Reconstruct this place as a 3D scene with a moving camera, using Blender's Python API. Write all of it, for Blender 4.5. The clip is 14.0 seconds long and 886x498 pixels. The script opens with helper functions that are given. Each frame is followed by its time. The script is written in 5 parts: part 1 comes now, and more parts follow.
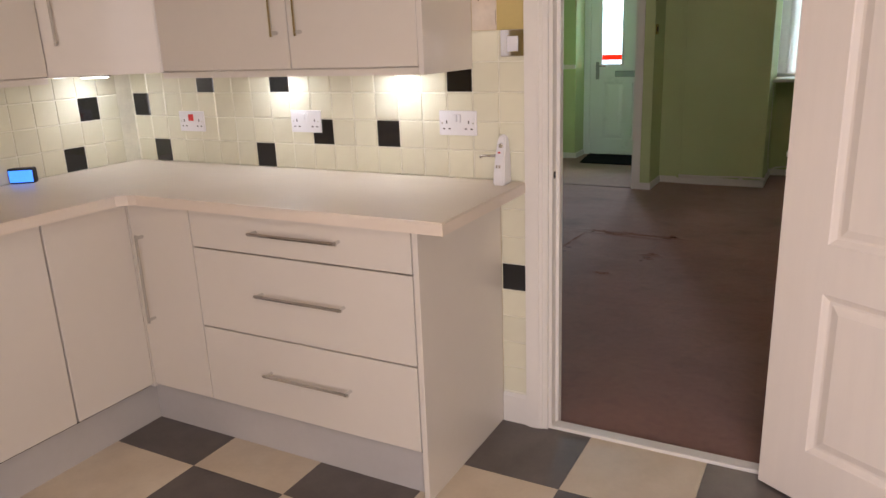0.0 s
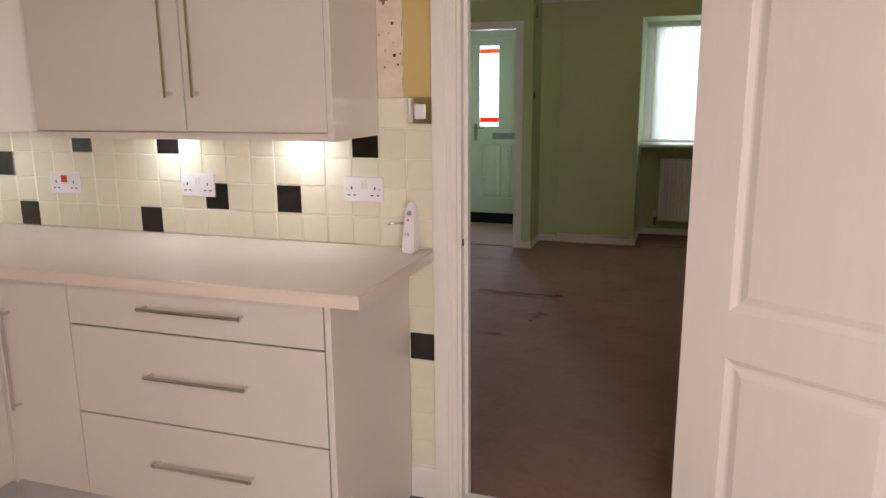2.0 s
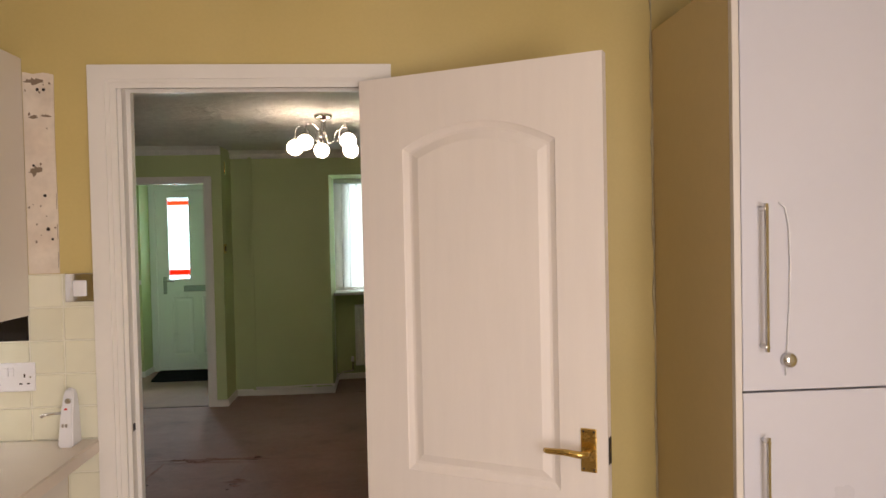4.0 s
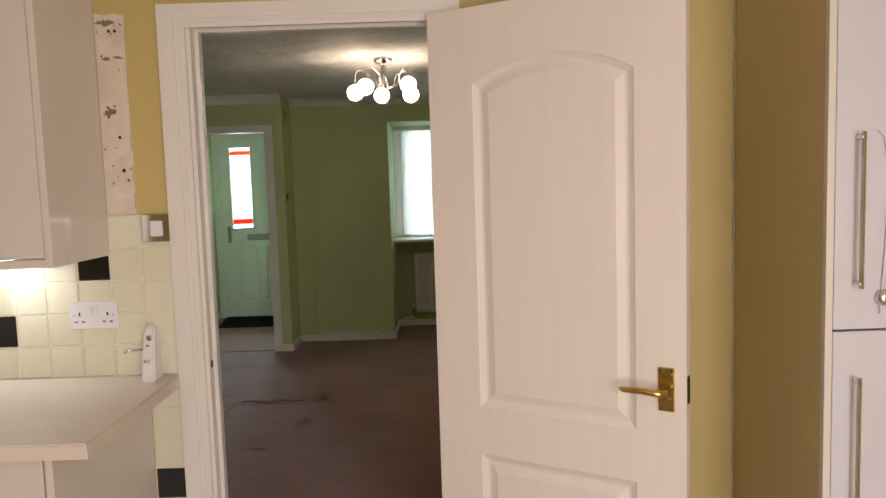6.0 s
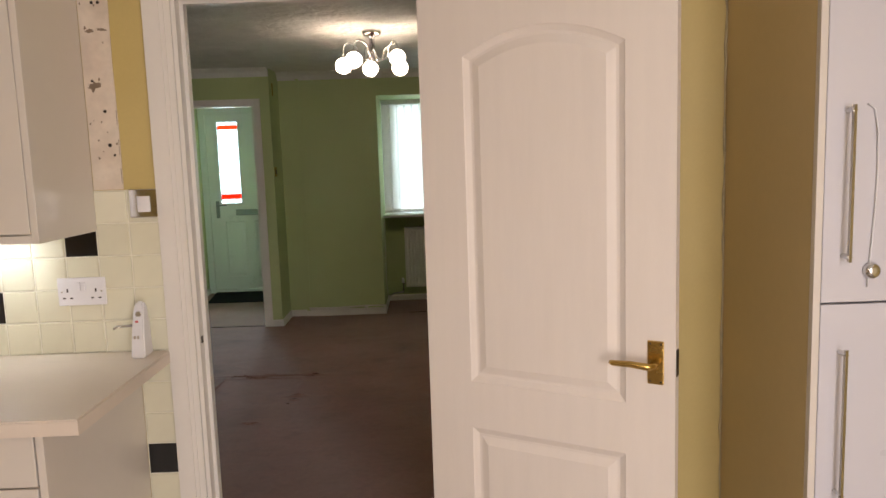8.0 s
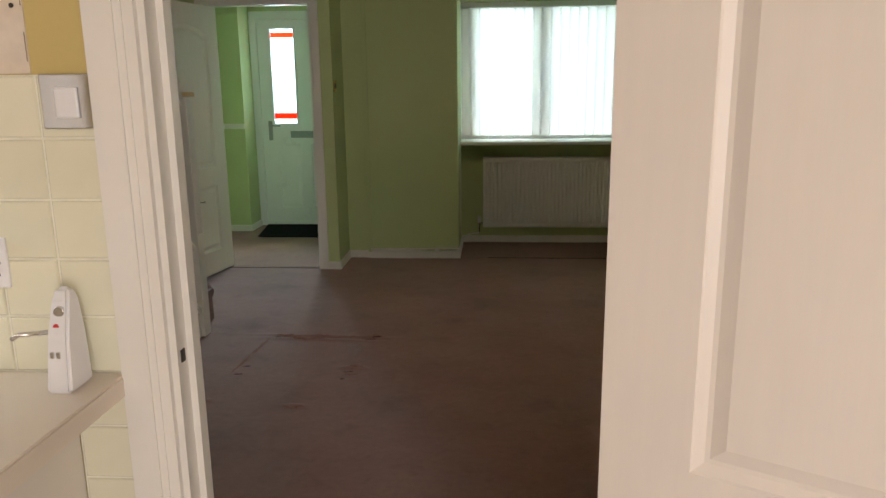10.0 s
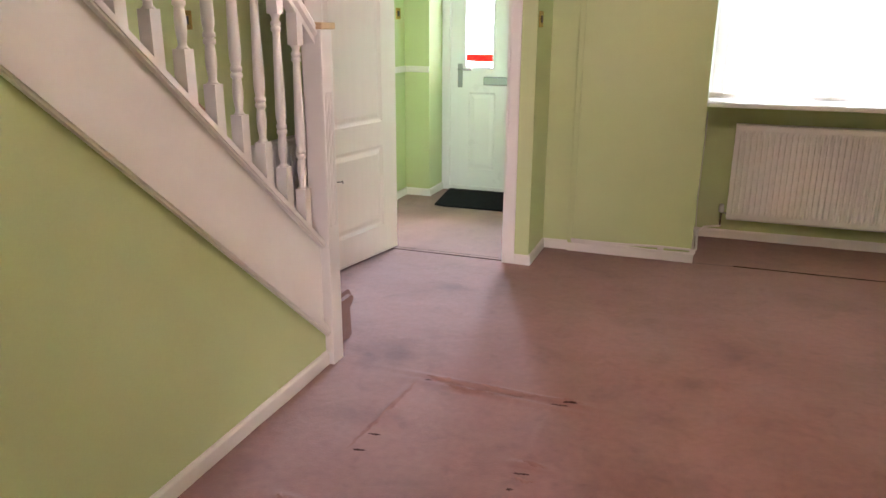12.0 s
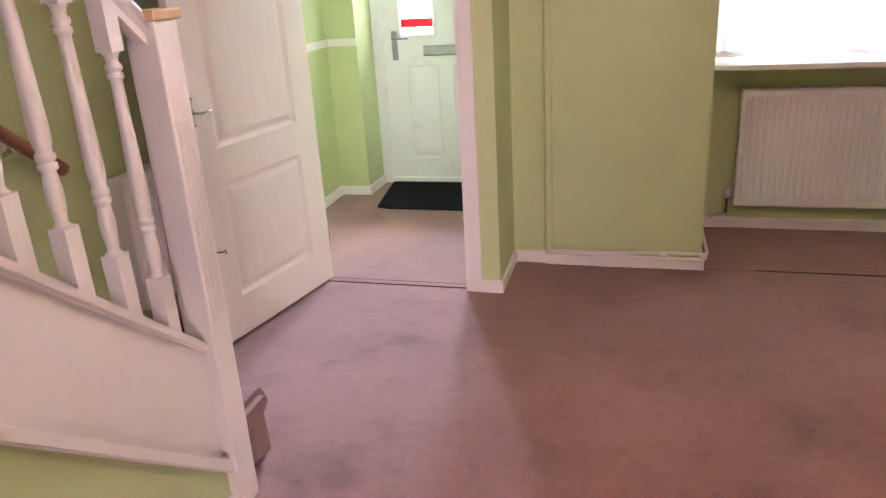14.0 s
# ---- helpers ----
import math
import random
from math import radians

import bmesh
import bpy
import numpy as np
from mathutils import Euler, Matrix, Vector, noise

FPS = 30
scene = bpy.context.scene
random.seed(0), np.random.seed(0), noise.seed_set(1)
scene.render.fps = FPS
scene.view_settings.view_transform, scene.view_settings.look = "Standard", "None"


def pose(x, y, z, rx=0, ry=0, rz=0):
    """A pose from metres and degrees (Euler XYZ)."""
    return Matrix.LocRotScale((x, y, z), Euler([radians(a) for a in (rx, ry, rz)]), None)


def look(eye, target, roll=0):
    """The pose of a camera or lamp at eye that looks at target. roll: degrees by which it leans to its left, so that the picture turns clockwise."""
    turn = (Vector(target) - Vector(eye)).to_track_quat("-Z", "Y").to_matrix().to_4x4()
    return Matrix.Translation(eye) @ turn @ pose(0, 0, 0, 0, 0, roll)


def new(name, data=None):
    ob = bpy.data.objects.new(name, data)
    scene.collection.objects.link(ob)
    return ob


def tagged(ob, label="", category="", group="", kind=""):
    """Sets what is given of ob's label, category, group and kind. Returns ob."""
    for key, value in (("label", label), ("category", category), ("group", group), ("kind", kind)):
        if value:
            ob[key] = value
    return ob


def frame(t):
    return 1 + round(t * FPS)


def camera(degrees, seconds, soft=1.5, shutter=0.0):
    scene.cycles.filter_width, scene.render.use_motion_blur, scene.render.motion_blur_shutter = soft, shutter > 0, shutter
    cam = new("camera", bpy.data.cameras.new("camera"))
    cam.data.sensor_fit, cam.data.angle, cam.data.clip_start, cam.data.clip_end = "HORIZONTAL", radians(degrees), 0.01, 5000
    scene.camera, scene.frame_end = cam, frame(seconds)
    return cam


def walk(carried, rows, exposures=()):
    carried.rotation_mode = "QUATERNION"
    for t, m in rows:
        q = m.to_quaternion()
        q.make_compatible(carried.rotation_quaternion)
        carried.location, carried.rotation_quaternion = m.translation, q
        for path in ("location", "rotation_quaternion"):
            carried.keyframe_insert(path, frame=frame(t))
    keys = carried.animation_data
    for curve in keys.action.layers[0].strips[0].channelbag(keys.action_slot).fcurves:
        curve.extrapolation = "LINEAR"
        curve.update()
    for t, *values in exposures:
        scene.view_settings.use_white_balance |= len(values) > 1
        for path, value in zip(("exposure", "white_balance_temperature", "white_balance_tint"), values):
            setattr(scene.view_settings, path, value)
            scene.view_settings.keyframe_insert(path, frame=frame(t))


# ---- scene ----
cam = camera(62.5, 14.0)
PATH = [
    (0, (0.804, -2.3, 1.405), (-0.12, -0.615, 0.852), -2.3),
    (0.5, (0.734, -2.281, 1.398), (0.12, -0.457, 0.852), 0.4),
    (1, (0.659, -2.271, 1.412), (0.035, -0.449, 0.873), -0.1),
    (1.5, (0.652, -2.258, 1.421), (-0.038, -0.454, 0.902), -1.4),
    (2, (0.664, -2.277, 1.438), (0.048, -0.421, 1.021), -0.5),
    (2.5, (0.661, -2.284, 1.499), (0.19, -0.35, 1.305), -0.1),
    (3, (0.719, -2.274, 1.523), (0.57, -0.28, 1.477), 0.1),
    (3.2, (0.748, -2.273, 1.532), (0.74, -0.273, 1.512), 0.1),
    (5.3, (0.748, -2.285, 1.514), (0.961, -0.3, 1.391), -1.5),
    (5.5, (0.727, -2.277, 1.511), (0.857, -0.285, 1.382), -1.4),
    (6, (0.702, -2.243, 1.49), (0.71, -0.251, 1.312), -1.8),
    (6.5, (0.686, -2.237, 1.481), (0.586, -0.256, 1.229), -2.4),
    (7, (0.716, -2.242, 1.473), (0.672, -0.262, 1.195), -2.0),
    (7.5, (0.715, -2.258, 1.495), (0.754, -0.275, 1.239), -1.6),
    (8, (0.7, -2.238, 1.49), (0.734, -0.253, 1.242), -1.9),
    (8.2, (0.692, -2.216, 1.488), (0.696, -0.234, 1.224), -1.9),
    (10.3, (0.478, -0.942, 1.395), (0.34, 1.002, 0.945), -0.5),
    (10.5, (0.454, -0.812, 1.402), (0.316, 1.13, 0.944), -0.3),
    (11, (0.289, -0.384, 1.373), (0.122, 1.549, 0.886), 0.3),
    (11.5, (0.238, -0.035, 1.377), (-0.133, 1.853, 0.831), 1.8),
    (12, (0.226, 0.274, 1.372), (-0.411, 2.078, 0.789), 0.3),
    (12.5, (0.144, 0.631, 1.37), (-0.621, 2.38, 0.774), -3.0),
    (13, (0.081, 0.95, 1.397), (-0.715, 2.679, 0.783), -4.0),
    (13.5, (0.026, 1.202, 1.419), (-0.613, 2.977, 0.754), -2.7),
    (14, (-0.075, 1.277, 1.42), (-0.585, 3.08, 0.718), -3.5),
]
walk(cam, [(t, look(eye, target, roll)) for t, eye, target, roll in PATH],
     [(0, 0.04, 6300, 22), (2, 0.0, 6350, 22), (3, -0.05, 6600, 18), (8.2, -0.03, 6500, 17), (10.3, 0.18, 6450, 12), (10.6, 0.6, 6300, 6),
      (10.9, 1.25, 6100, 2), (11.5, 1.7, 6350, 20), (12.2, 1.84, 6400, 46), (14, 1.9, 6450, 55)])

# ---- light ----
world = bpy.data.worlds.new("sky")
scene.world = world
world.use_nodes = True
wn = world.node_tree
sky = wn.nodes.new("ShaderNodeTexSky")
sky.sky_type, sky.sun_disc = "NISHITA", False
sky.sun_elevation, sky.sun_rotation = radians(38), radians(20)
wn.links.new(sky.outputs[0], wn.nodes["Background"].inputs[0])
wn.nodes["Background"].inputs[1].default_value = 0.12


def lamp(name, kind, m, power, colour, sx=0.1, sy=0.1, spread=180):
    d = bpy.data.lights.new(name, kind)
    d.energy, d.color = power, colour
    if kind == "AREA":
        d.shape, d.size, d.size_y, d.spread = "RECTANGLE", sx, sy, radians(spread)
    elif kind == "SUN":
        d.angle = radians(sx)
    ob = new(name, d)
    ob.matrix_world = m
    return ob


lamp("sun", "SUN", look((0, 0, 6), (-1.2, -3.5, 2.0)), 1.0, (1.0, 0.96, 0.9), 12)
DAY = (0.86, 0.98, 1.0)
WARM = (1.0, 0.83, 0.69)
lamp("window_daylight", "AREA", look((1.07, 5.7, 1.55), (1.07, 0, 1.3)), 3.5, DAY, 1.6, 1.15)
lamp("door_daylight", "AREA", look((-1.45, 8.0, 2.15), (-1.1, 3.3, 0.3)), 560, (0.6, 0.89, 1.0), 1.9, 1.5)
lamp("kitchen_daylight", "AREA", look((1.5, -3.62, 1.15), (0.3, 0, 0.8)), 66, (1.0, 0.92, 0.86), 1.3, 1.7)
lamp("kitchen_ceiling_lamp", "AREA", look((-0.4, -2.75, 2.33), (-0.4, -2.749, 0)), 9, WARM, 1.1, 0.25)

# ---- helpers ----
def box(bm, x0, x1, y0, y1, z0, z1, bevel=0.0):
    vs = [bm.verts.new((x, y, z)) for x in (x0, x1) for y in (y0, y1) for z in (z0, z1)]
    fs = [bm.faces.new([vs[i] for i in q]) for q in
          ((0, 1, 3, 2), (4, 6, 7, 5), (0, 4, 5, 1), (2, 3, 7, 6), (0, 2, 6, 4), (1, 5, 7, 3))]
    if bevel:
        es = list({e for f in fs for e in f.edges})
        bmesh.ops.bevel(bm, geom=es, offset=bevel, segments=2, profile=0.5, affect="EDGES")
    return bm


def boxes(*rows, bevel=0.0):
    bm = bmesh.new()
    for r in rows:
        box(bm, *r, bevel=bevel)
    return bm


def one(*r, bevel=0.0):
    return boxes(r, bevel=bevel)


def tube(bm, pts, r, n=10, cap=True):
    pts = [Vector(p) for p in pts]
    rings = []
    up = Vector((0.123, 0.2, 1)).normalized()
    for i, p in enumerate(pts):
        d = (pts[min(i + 1, len(pts) - 1)] - pts[max(i - 1, 0)]).normalized()
        a = d.cross(up)
        if a.length < 0.1:
            a = d.cross(Vector((1, 0, 0)))
        a.normalize()
        b = d.cross(a)
        rr = r[i] if isinstance(r, (list, tuple)) else r
        rings.append([bm.verts.new(p + rr * (math.cos(k * math.tau / n) * a + math.sin(k * math.tau / n) * b)) for k in range(n)])
    for q, w in zip(rings, rings[1:]):
        for k in range(n):
            f = bm.faces.new((q[k], q[(k + 1) % n], w[(k + 1) % n], w[k]))
            f.smooth = True
    if cap:
        bm.faces.new(rings[0][::-1])
        bm.faces.new(rings[-1])
    return bm


def lathe(bm, prof, c=(0, 0, 0), n=20, axis="z"):
    rings = []
    for r, h in prof:
        ring = []
        for k in range(n):
            u, v = r * math.cos(k * math.tau / n), r * math.sin(k * math.tau / n)
            q = {"z": (u, v, h), "y": (u, h, v), "x": (h, u, v)}[axis]
            ring.append(bm.verts.new((c[0] + q[0], c[1] + q[1], c[2] + q[2])))
        rings.append(ring)
    for q, w in zip(rings, rings[1:]):
        for k in range(n):
            f = bm.faces.new((q[k], q[(k + 1) % n], w[(k + 1) % n], w[k]))
            f.smooth = True
    bm.faces.new(rings[0][::-1])
    bm.faces.new(rings[-1])
    return bm


def prism(bm, poly, axis, a, b):
    """A prism from a closed outline; axis x: outline is (y, z); y: (x, z); z: (x, y)."""
    def at(p, h):
        return {"x": (h, p[0], p[1]), "y": (p[0], h, p[1]), "z": (p[0], p[1], h)}[axis]
    lo, hi = [bm.verts.new(at(p, a)) for p in poly], [bm.verts.new(at(p, b)) for p in poly]
    n = len(poly)
    for k in range(n):
        bm.faces.new((lo[k], lo[(k + 1) % n], hi[(k + 1) % n], hi[k]))
    bm.faces.new(lo[::-1])
    bm.faces.new(hi)
    return bm


# Frames of the rooms: the far rooms and the stairs are set out in plans of their own.
KITCHEN = Matrix.Identity(4)
FAR_ROOMS = Matrix.Translation((-0.031, 0, 0)) @ Matrix.Diagonal((1.005, 0.98, 0.978, 1))
STAIRS = Matrix.Translation((-0.02, -0.1, 0))
STAIR_WALL = Matrix.Translation((-0.041, -0.088, 0))
plan = KITCHEN
LOCAL = set()


def mesh_of(name, bm, material, in_plan=True):
    if in_plan:
        bm.transform(plan)
    bmesh.ops.recalc_face_normals(bm, faces=bm.faces[:])
    me = bpy.data.meshes.new(name)
    bm.to_mesh(me)
    bm.free()
    me.materials.append(material)
    return me


def part(name, bm, material, parent=None, label=""):
    """One mesh under a thing or a part; its coordinates are the world's, or the thing's own when that stands at the origin."""
    top = parent
    while top and top.parent:
        top = top.parent
    ob = new(name, mesh_of(name, bm, material, not (top and top.name in LOCAL)))
    if parent:
        ob.parent = parent
        m = parent.matrix_basis
        p = parent.parent
        if p:
            m = p.matrix_basis @ parent.matrix_parent_inverse @ m
        ob.matrix_parent_inverse = m.inverted()
    if label:
        ob["label"] = label
    return ob


def thing(name, base, label, category, group="", kind=""):
    ob = new(name)
    ob.empty_display_size = 0.05
    if tuple(base) == (0, 0, 0):
        LOCAL.add(ob.name)          # built at the origin and placed later
    else:
        ob.matrix_basis = Matrix.Translation(plan @ Vector(base))
    return tagged(ob, label, category, group, kind)


def placed(m):
    """A pose of the plan in hand, in the world."""
    return Matrix.Translation(plan @ m.translation) @ m.to_3x3().to_4x4()


def setting(name, bm, material, label, category):
    return tagged(part(name, bm, material), label, category, kind="structure")


# ---- materials ----
def paint(name, colour, rough=0.5, var=0.06, scale=3.0, bump=0.05, grain=60.0, metal=0.0, spec=0.5, coat=0.0,
          second=None, second_scale=1.5, random_tint=0.0, translucent=0.0):
    m = bpy.data.materials.new(name)
    m.use_nodes = True
    nt = m.node_tree
    N, L = nt.nodes, nt.links
    b = N["Principled BSDF"]
    tc = N.new("ShaderNodeTexCoord")
    n1 = N.new("ShaderNodeTexNoise")
    n1.inputs["Scale"].default_value, n1.inputs["Detail"].default_value = scale, 5
    n2 = N.new("ShaderNodeTexNoise")
    n2.inputs["Scale"].default_value, n2.inputs["Detail"].default_value = grain, 4
    L.new(tc.outputs["Object"], n1.inputs["Vector"])
    L.new(tc.outputs["Object"], n2.inputs["Vector"])
    add = N.new("ShaderNodeMath")
    add.operation = "MULTIPLY_ADD"
    L.new(n2.outputs["Fac"], add.inputs[0])
    add.inputs[1].default_value = 0.4
    L.new(n1.outputs["Fac"], add.inputs[2])
    ramp = N.new("ShaderNodeMapRange")
    ramp.inputs["From Min"].default_value, ramp.inputs["From Max"].default_value = 0.4, 1.0
    ramp.inputs["To Min"].default_value, ramp.inputs["To Max"].default_value = 1 - var, 1 + var
    L.new(add.outputs[0], ramp.inputs["Value"])
    src = None
    if second:
        mix = N.new("ShaderNodeMix")
        mix.data_type = "RGBA"
        mix.inputs["A"].default_value, mix.inputs["B"].default_value = (*colour, 1), (*second, 1)
        n3 = N.new("ShaderNodeTexNoise")
        n3.inputs["Scale"].default_value, n3.inputs["Detail"].default_value = second_scale, 6
        L.new(tc.outputs["Object"], n3.inputs["Vector"])
        r3 = N.new("ShaderNodeMapRange")
        r3.inputs["From Min"].default_value, r3.inputs["From Max"].default_value = 0.35, 0.7
        L.new(n3.outputs["Fac"], r3.inputs["Value"])
        L.new(r3.outputs["Result"], mix.inputs["Factor"])
        src = mix.outputs["Result"]
    hsv = N.new("ShaderNodeHueSaturation")
    if src:
        L.new(src, hsv.inputs["Color"])
    else:
        hsv.inputs["Color"].default_value = (*colour, 1)
    val = ramp.outputs["Result"]
    if random_tint:
        oi = N.new("ShaderNodeObjectInfo")
        r4 = N.new("ShaderNodeMapRange")
        r4.inputs["To Min"].default_value, r4.inputs["To Max"].default_value = 1 - random_tint, 1 + random_tint
        L.new(oi.outputs["Random"], r4.inputs["Value"])
        mul = N.new("ShaderNodeMath")
        mul.operation = "MULTIPLY"
        L.new(val, mul.inputs[0])
        L.new(r4.outputs["Result"], mul.inputs[1])
        val = mul.outputs[0]
    L.new(val, hsv.inputs["Value"])
    L.new(hsv.outputs["Color"], b.inputs["Base Color"])
    rr = N.new("ShaderNodeMapRange")
    rr.inputs["To Min"].default_value, rr.inputs["To Max"].default_value = max(rough - 0.08, 0.02), min(rough + 0.08, 1)
    L.new(n1.outputs["Fac"], rr.inputs["Value"])
    L.new(rr.outputs["Result"], b.inputs["Roughness"])
    b.inputs["Metallic"].default_value = metal
    b.inputs["Specular IOR Level"].default_value = spec
    b.inputs["Coat Weight"].default_value = coat
    if bump:
        bp = N.new("ShaderNodeBump")
        bp.inputs["Strength"].default_value, bp.inputs["Distance"].default_value = bump, 0.004
        L.new(add.outputs[0], bp.inputs["Height"])
        L.new(bp.outputs["Normal"], b.inputs["Normal"])
    if translucent:
        tr = N.new("ShaderNodeBsdfTranslucent")
        L.new(hsv.outputs["Color"], tr.inputs["Color"])
        mx = N.new("ShaderNodeMixShader")
        mx.inputs[0].default_value = translucent
        L.new(b.outputs[0], mx.inputs[1])
        L.new(tr.outputs[0], mx.inputs[2])
        L.new(mx.outputs[0], N["Material Output"].inputs["Surface"])
    return m


def stretched(m, v):
    """Stretches the texture space of a material, for brushed or woodgrain looks."""
    nt = m.node_tree
    mp = nt.nodes.new("ShaderNodeMapping")
    mp.inputs["Scale"].default_value = v
    tc = next(n for n in nt.nodes if n.bl_idname == "ShaderNodeTexCoord")
    for n in list(nt.nodes):
        if n.bl_idname == "ShaderNodeTexNoise":
            nt.links.new(mp.outputs[0], n.inputs["Vector"])
    nt.links.new(tc.outputs["Object"], mp.inputs["Vector"])
    return m


YELLOW = paint("yellow_wall_paint", (0.53, 0.41, 0.15), 0.55, 0.06, 2, 0.12, 90, second=(0.58, 0.46, 0.19))
GREEN = paint("green_wall_paint", (0.47, 0.555, 0.265), 0.6, 0.05, 1.6, 0.15, 120, second=(0.5, 0.58, 0.295))
CEILING = paint("textured_ceiling_paint", (0.72, 0.72, 0.68), 0.8, 0.08, 7, 1.0, 26)
for node in CEILING.node_tree.nodes:
    if node.bl_idname == "ShaderNodeBump":
        node.inputs["Distance"].default_value = 0.02
GLOSS = paint("white_gloss_paint", (0.74, 0.71, 0.67), 0.32, 0.03, 4, 0.05, 40, second=(0.78, 0.75, 0.71))
DOOR_WHITE = stretched(paint("white_door_paint", (0.81, 0.74, 0.68), 0.4, 0.025, 5, 0.05, 60), (6, 6, 0.5))
UPVC = paint("white_upvc", (0.78, 0.79, 0.79), 0.3, 0.02, 4, 0.02, 50)
UNIT = paint("cream_gloss_cabinet", (0.68, 0.63, 0.57), 0.38, 0.025, 3, 0.015, 30, coat=0.08)
LARDER_WHITE = paint("cool_white_gloss_door", (0.62, 0.61, 0.66), 0.3, 0.02, 3, 0.015, 30, coat=0.15)
# Cream panel; the yellow wall's reflection is put into its base colour.
SIDE = paint("side_panel_reflected_yellow", (0.6, 0.47, 0.25), 0.35, 0.05, 2, 0.05, 40)
# Near-black unit bodies; the shade in the door gaps is put into the colour.
UNIT_IN = paint("cabinet_body_gap_shade", (0.02, 0.017, 0.014), 0.6, 0.1, 10, 0.0)
PLINTH = paint("grey_plinth", (0.5, 0.48, 0.47), 0.35, 0.05, 4, 0.03, 40)
WORKTOP = paint("pale_speckled_worktop", (0.72, 0.63, 0.54), 0.42, 0.03, 9, 0.0, 160, second=(0.76, 0.67, 0.58), second_scale=3)
STEEL = paint("brushed_nickel", (0.68, 0.67, 0.66), 0.2, 0.06, 30, 0.03, 200, metal=1.0)
PEWTER = paint("dull_grey_metal", (0.3, 0.31, 0.31), 0.38, 0.06, 30, 0.03, 200, metal=0.9)
CHROME = paint("polished_chrome", (0.62, 0.62, 0.62), 0.12, 0.03, 10, 0.0, metal=1.0)
BRASS = paint("polished_brass", (0.62, 0.42, 0.13), 0.25, 0.1, 30, 0.03, 120, metal=1.0)
DARK_METAL = paint("dark_metal", (0.06, 0.055, 0.05), 0.45, 0.15, 30, 0.06, 150, metal=0.8)
TILE = paint("cream_glazed_tile", (0.72, 0.695, 0.54), 0.14, 0.05, 6, 0.05, 14, random_tint=0.035, coat=0.3)
TILE_BLACK = paint("black_glazed_tile", (0.008, 0.008, 0.009), 0.12, 0.2, 8, 0.05, 14, coat=0.3)
GROUT = paint("pale_grout", (0.76, 0.74, 0.62), 0.85, 0.08, 30, 0.3, 120)
PLASTER = paint("bare_stripped_plaster", (0.66, 0.56, 0.46), 0.85, 0.12, 14, 0.5, 60, second=(0.74, 0.66, 0.56), second_scale=9)
EXPOSED = paint("exposed_grey_plaster", (0.23, 0.17, 0.12), 0.9, 0.2, 30, 0.3)
HOLE = paint("plug_hole_shadow", (0.03, 0.022, 0.018), 0.9, 0.2, 40, 0.0)
FLOOR_GREY = paint("grey_vinyl_tile", (0.1, 0.085, 0.08), 0.32, 0.16, 9, 0.06, 70, second=(0.14, 0.12, 0.11), second_scale=6, random_tint=0.08)
FLOOR_CREAM = paint("cream_vinyl_tile", (0.6, 0.5, 0.38), 0.34, 0.07, 9, 0.06, 70, second=(0.66, 0.57, 0.45), second_scale=6, random_tint=0.05)


# old stains in the carpet: place, reach, strength
STAINS = ((0.46, 3.46, 0.11, 0.2, 0.7), (0.3, 3.1, 0.1, 0.12, 0.74), (-0.95, 2.98, 0.3, 0.2, 0.66), (-0.85, 2.45, 0.28, 0.12, 0.78),
          (-1.0, 3.87, 0.14, 0.09, 0.78), (0.2, 2.3, 0.3, 0.35, 0.8), (0.9, 4.3, 0.3, 0.14, 0.82))


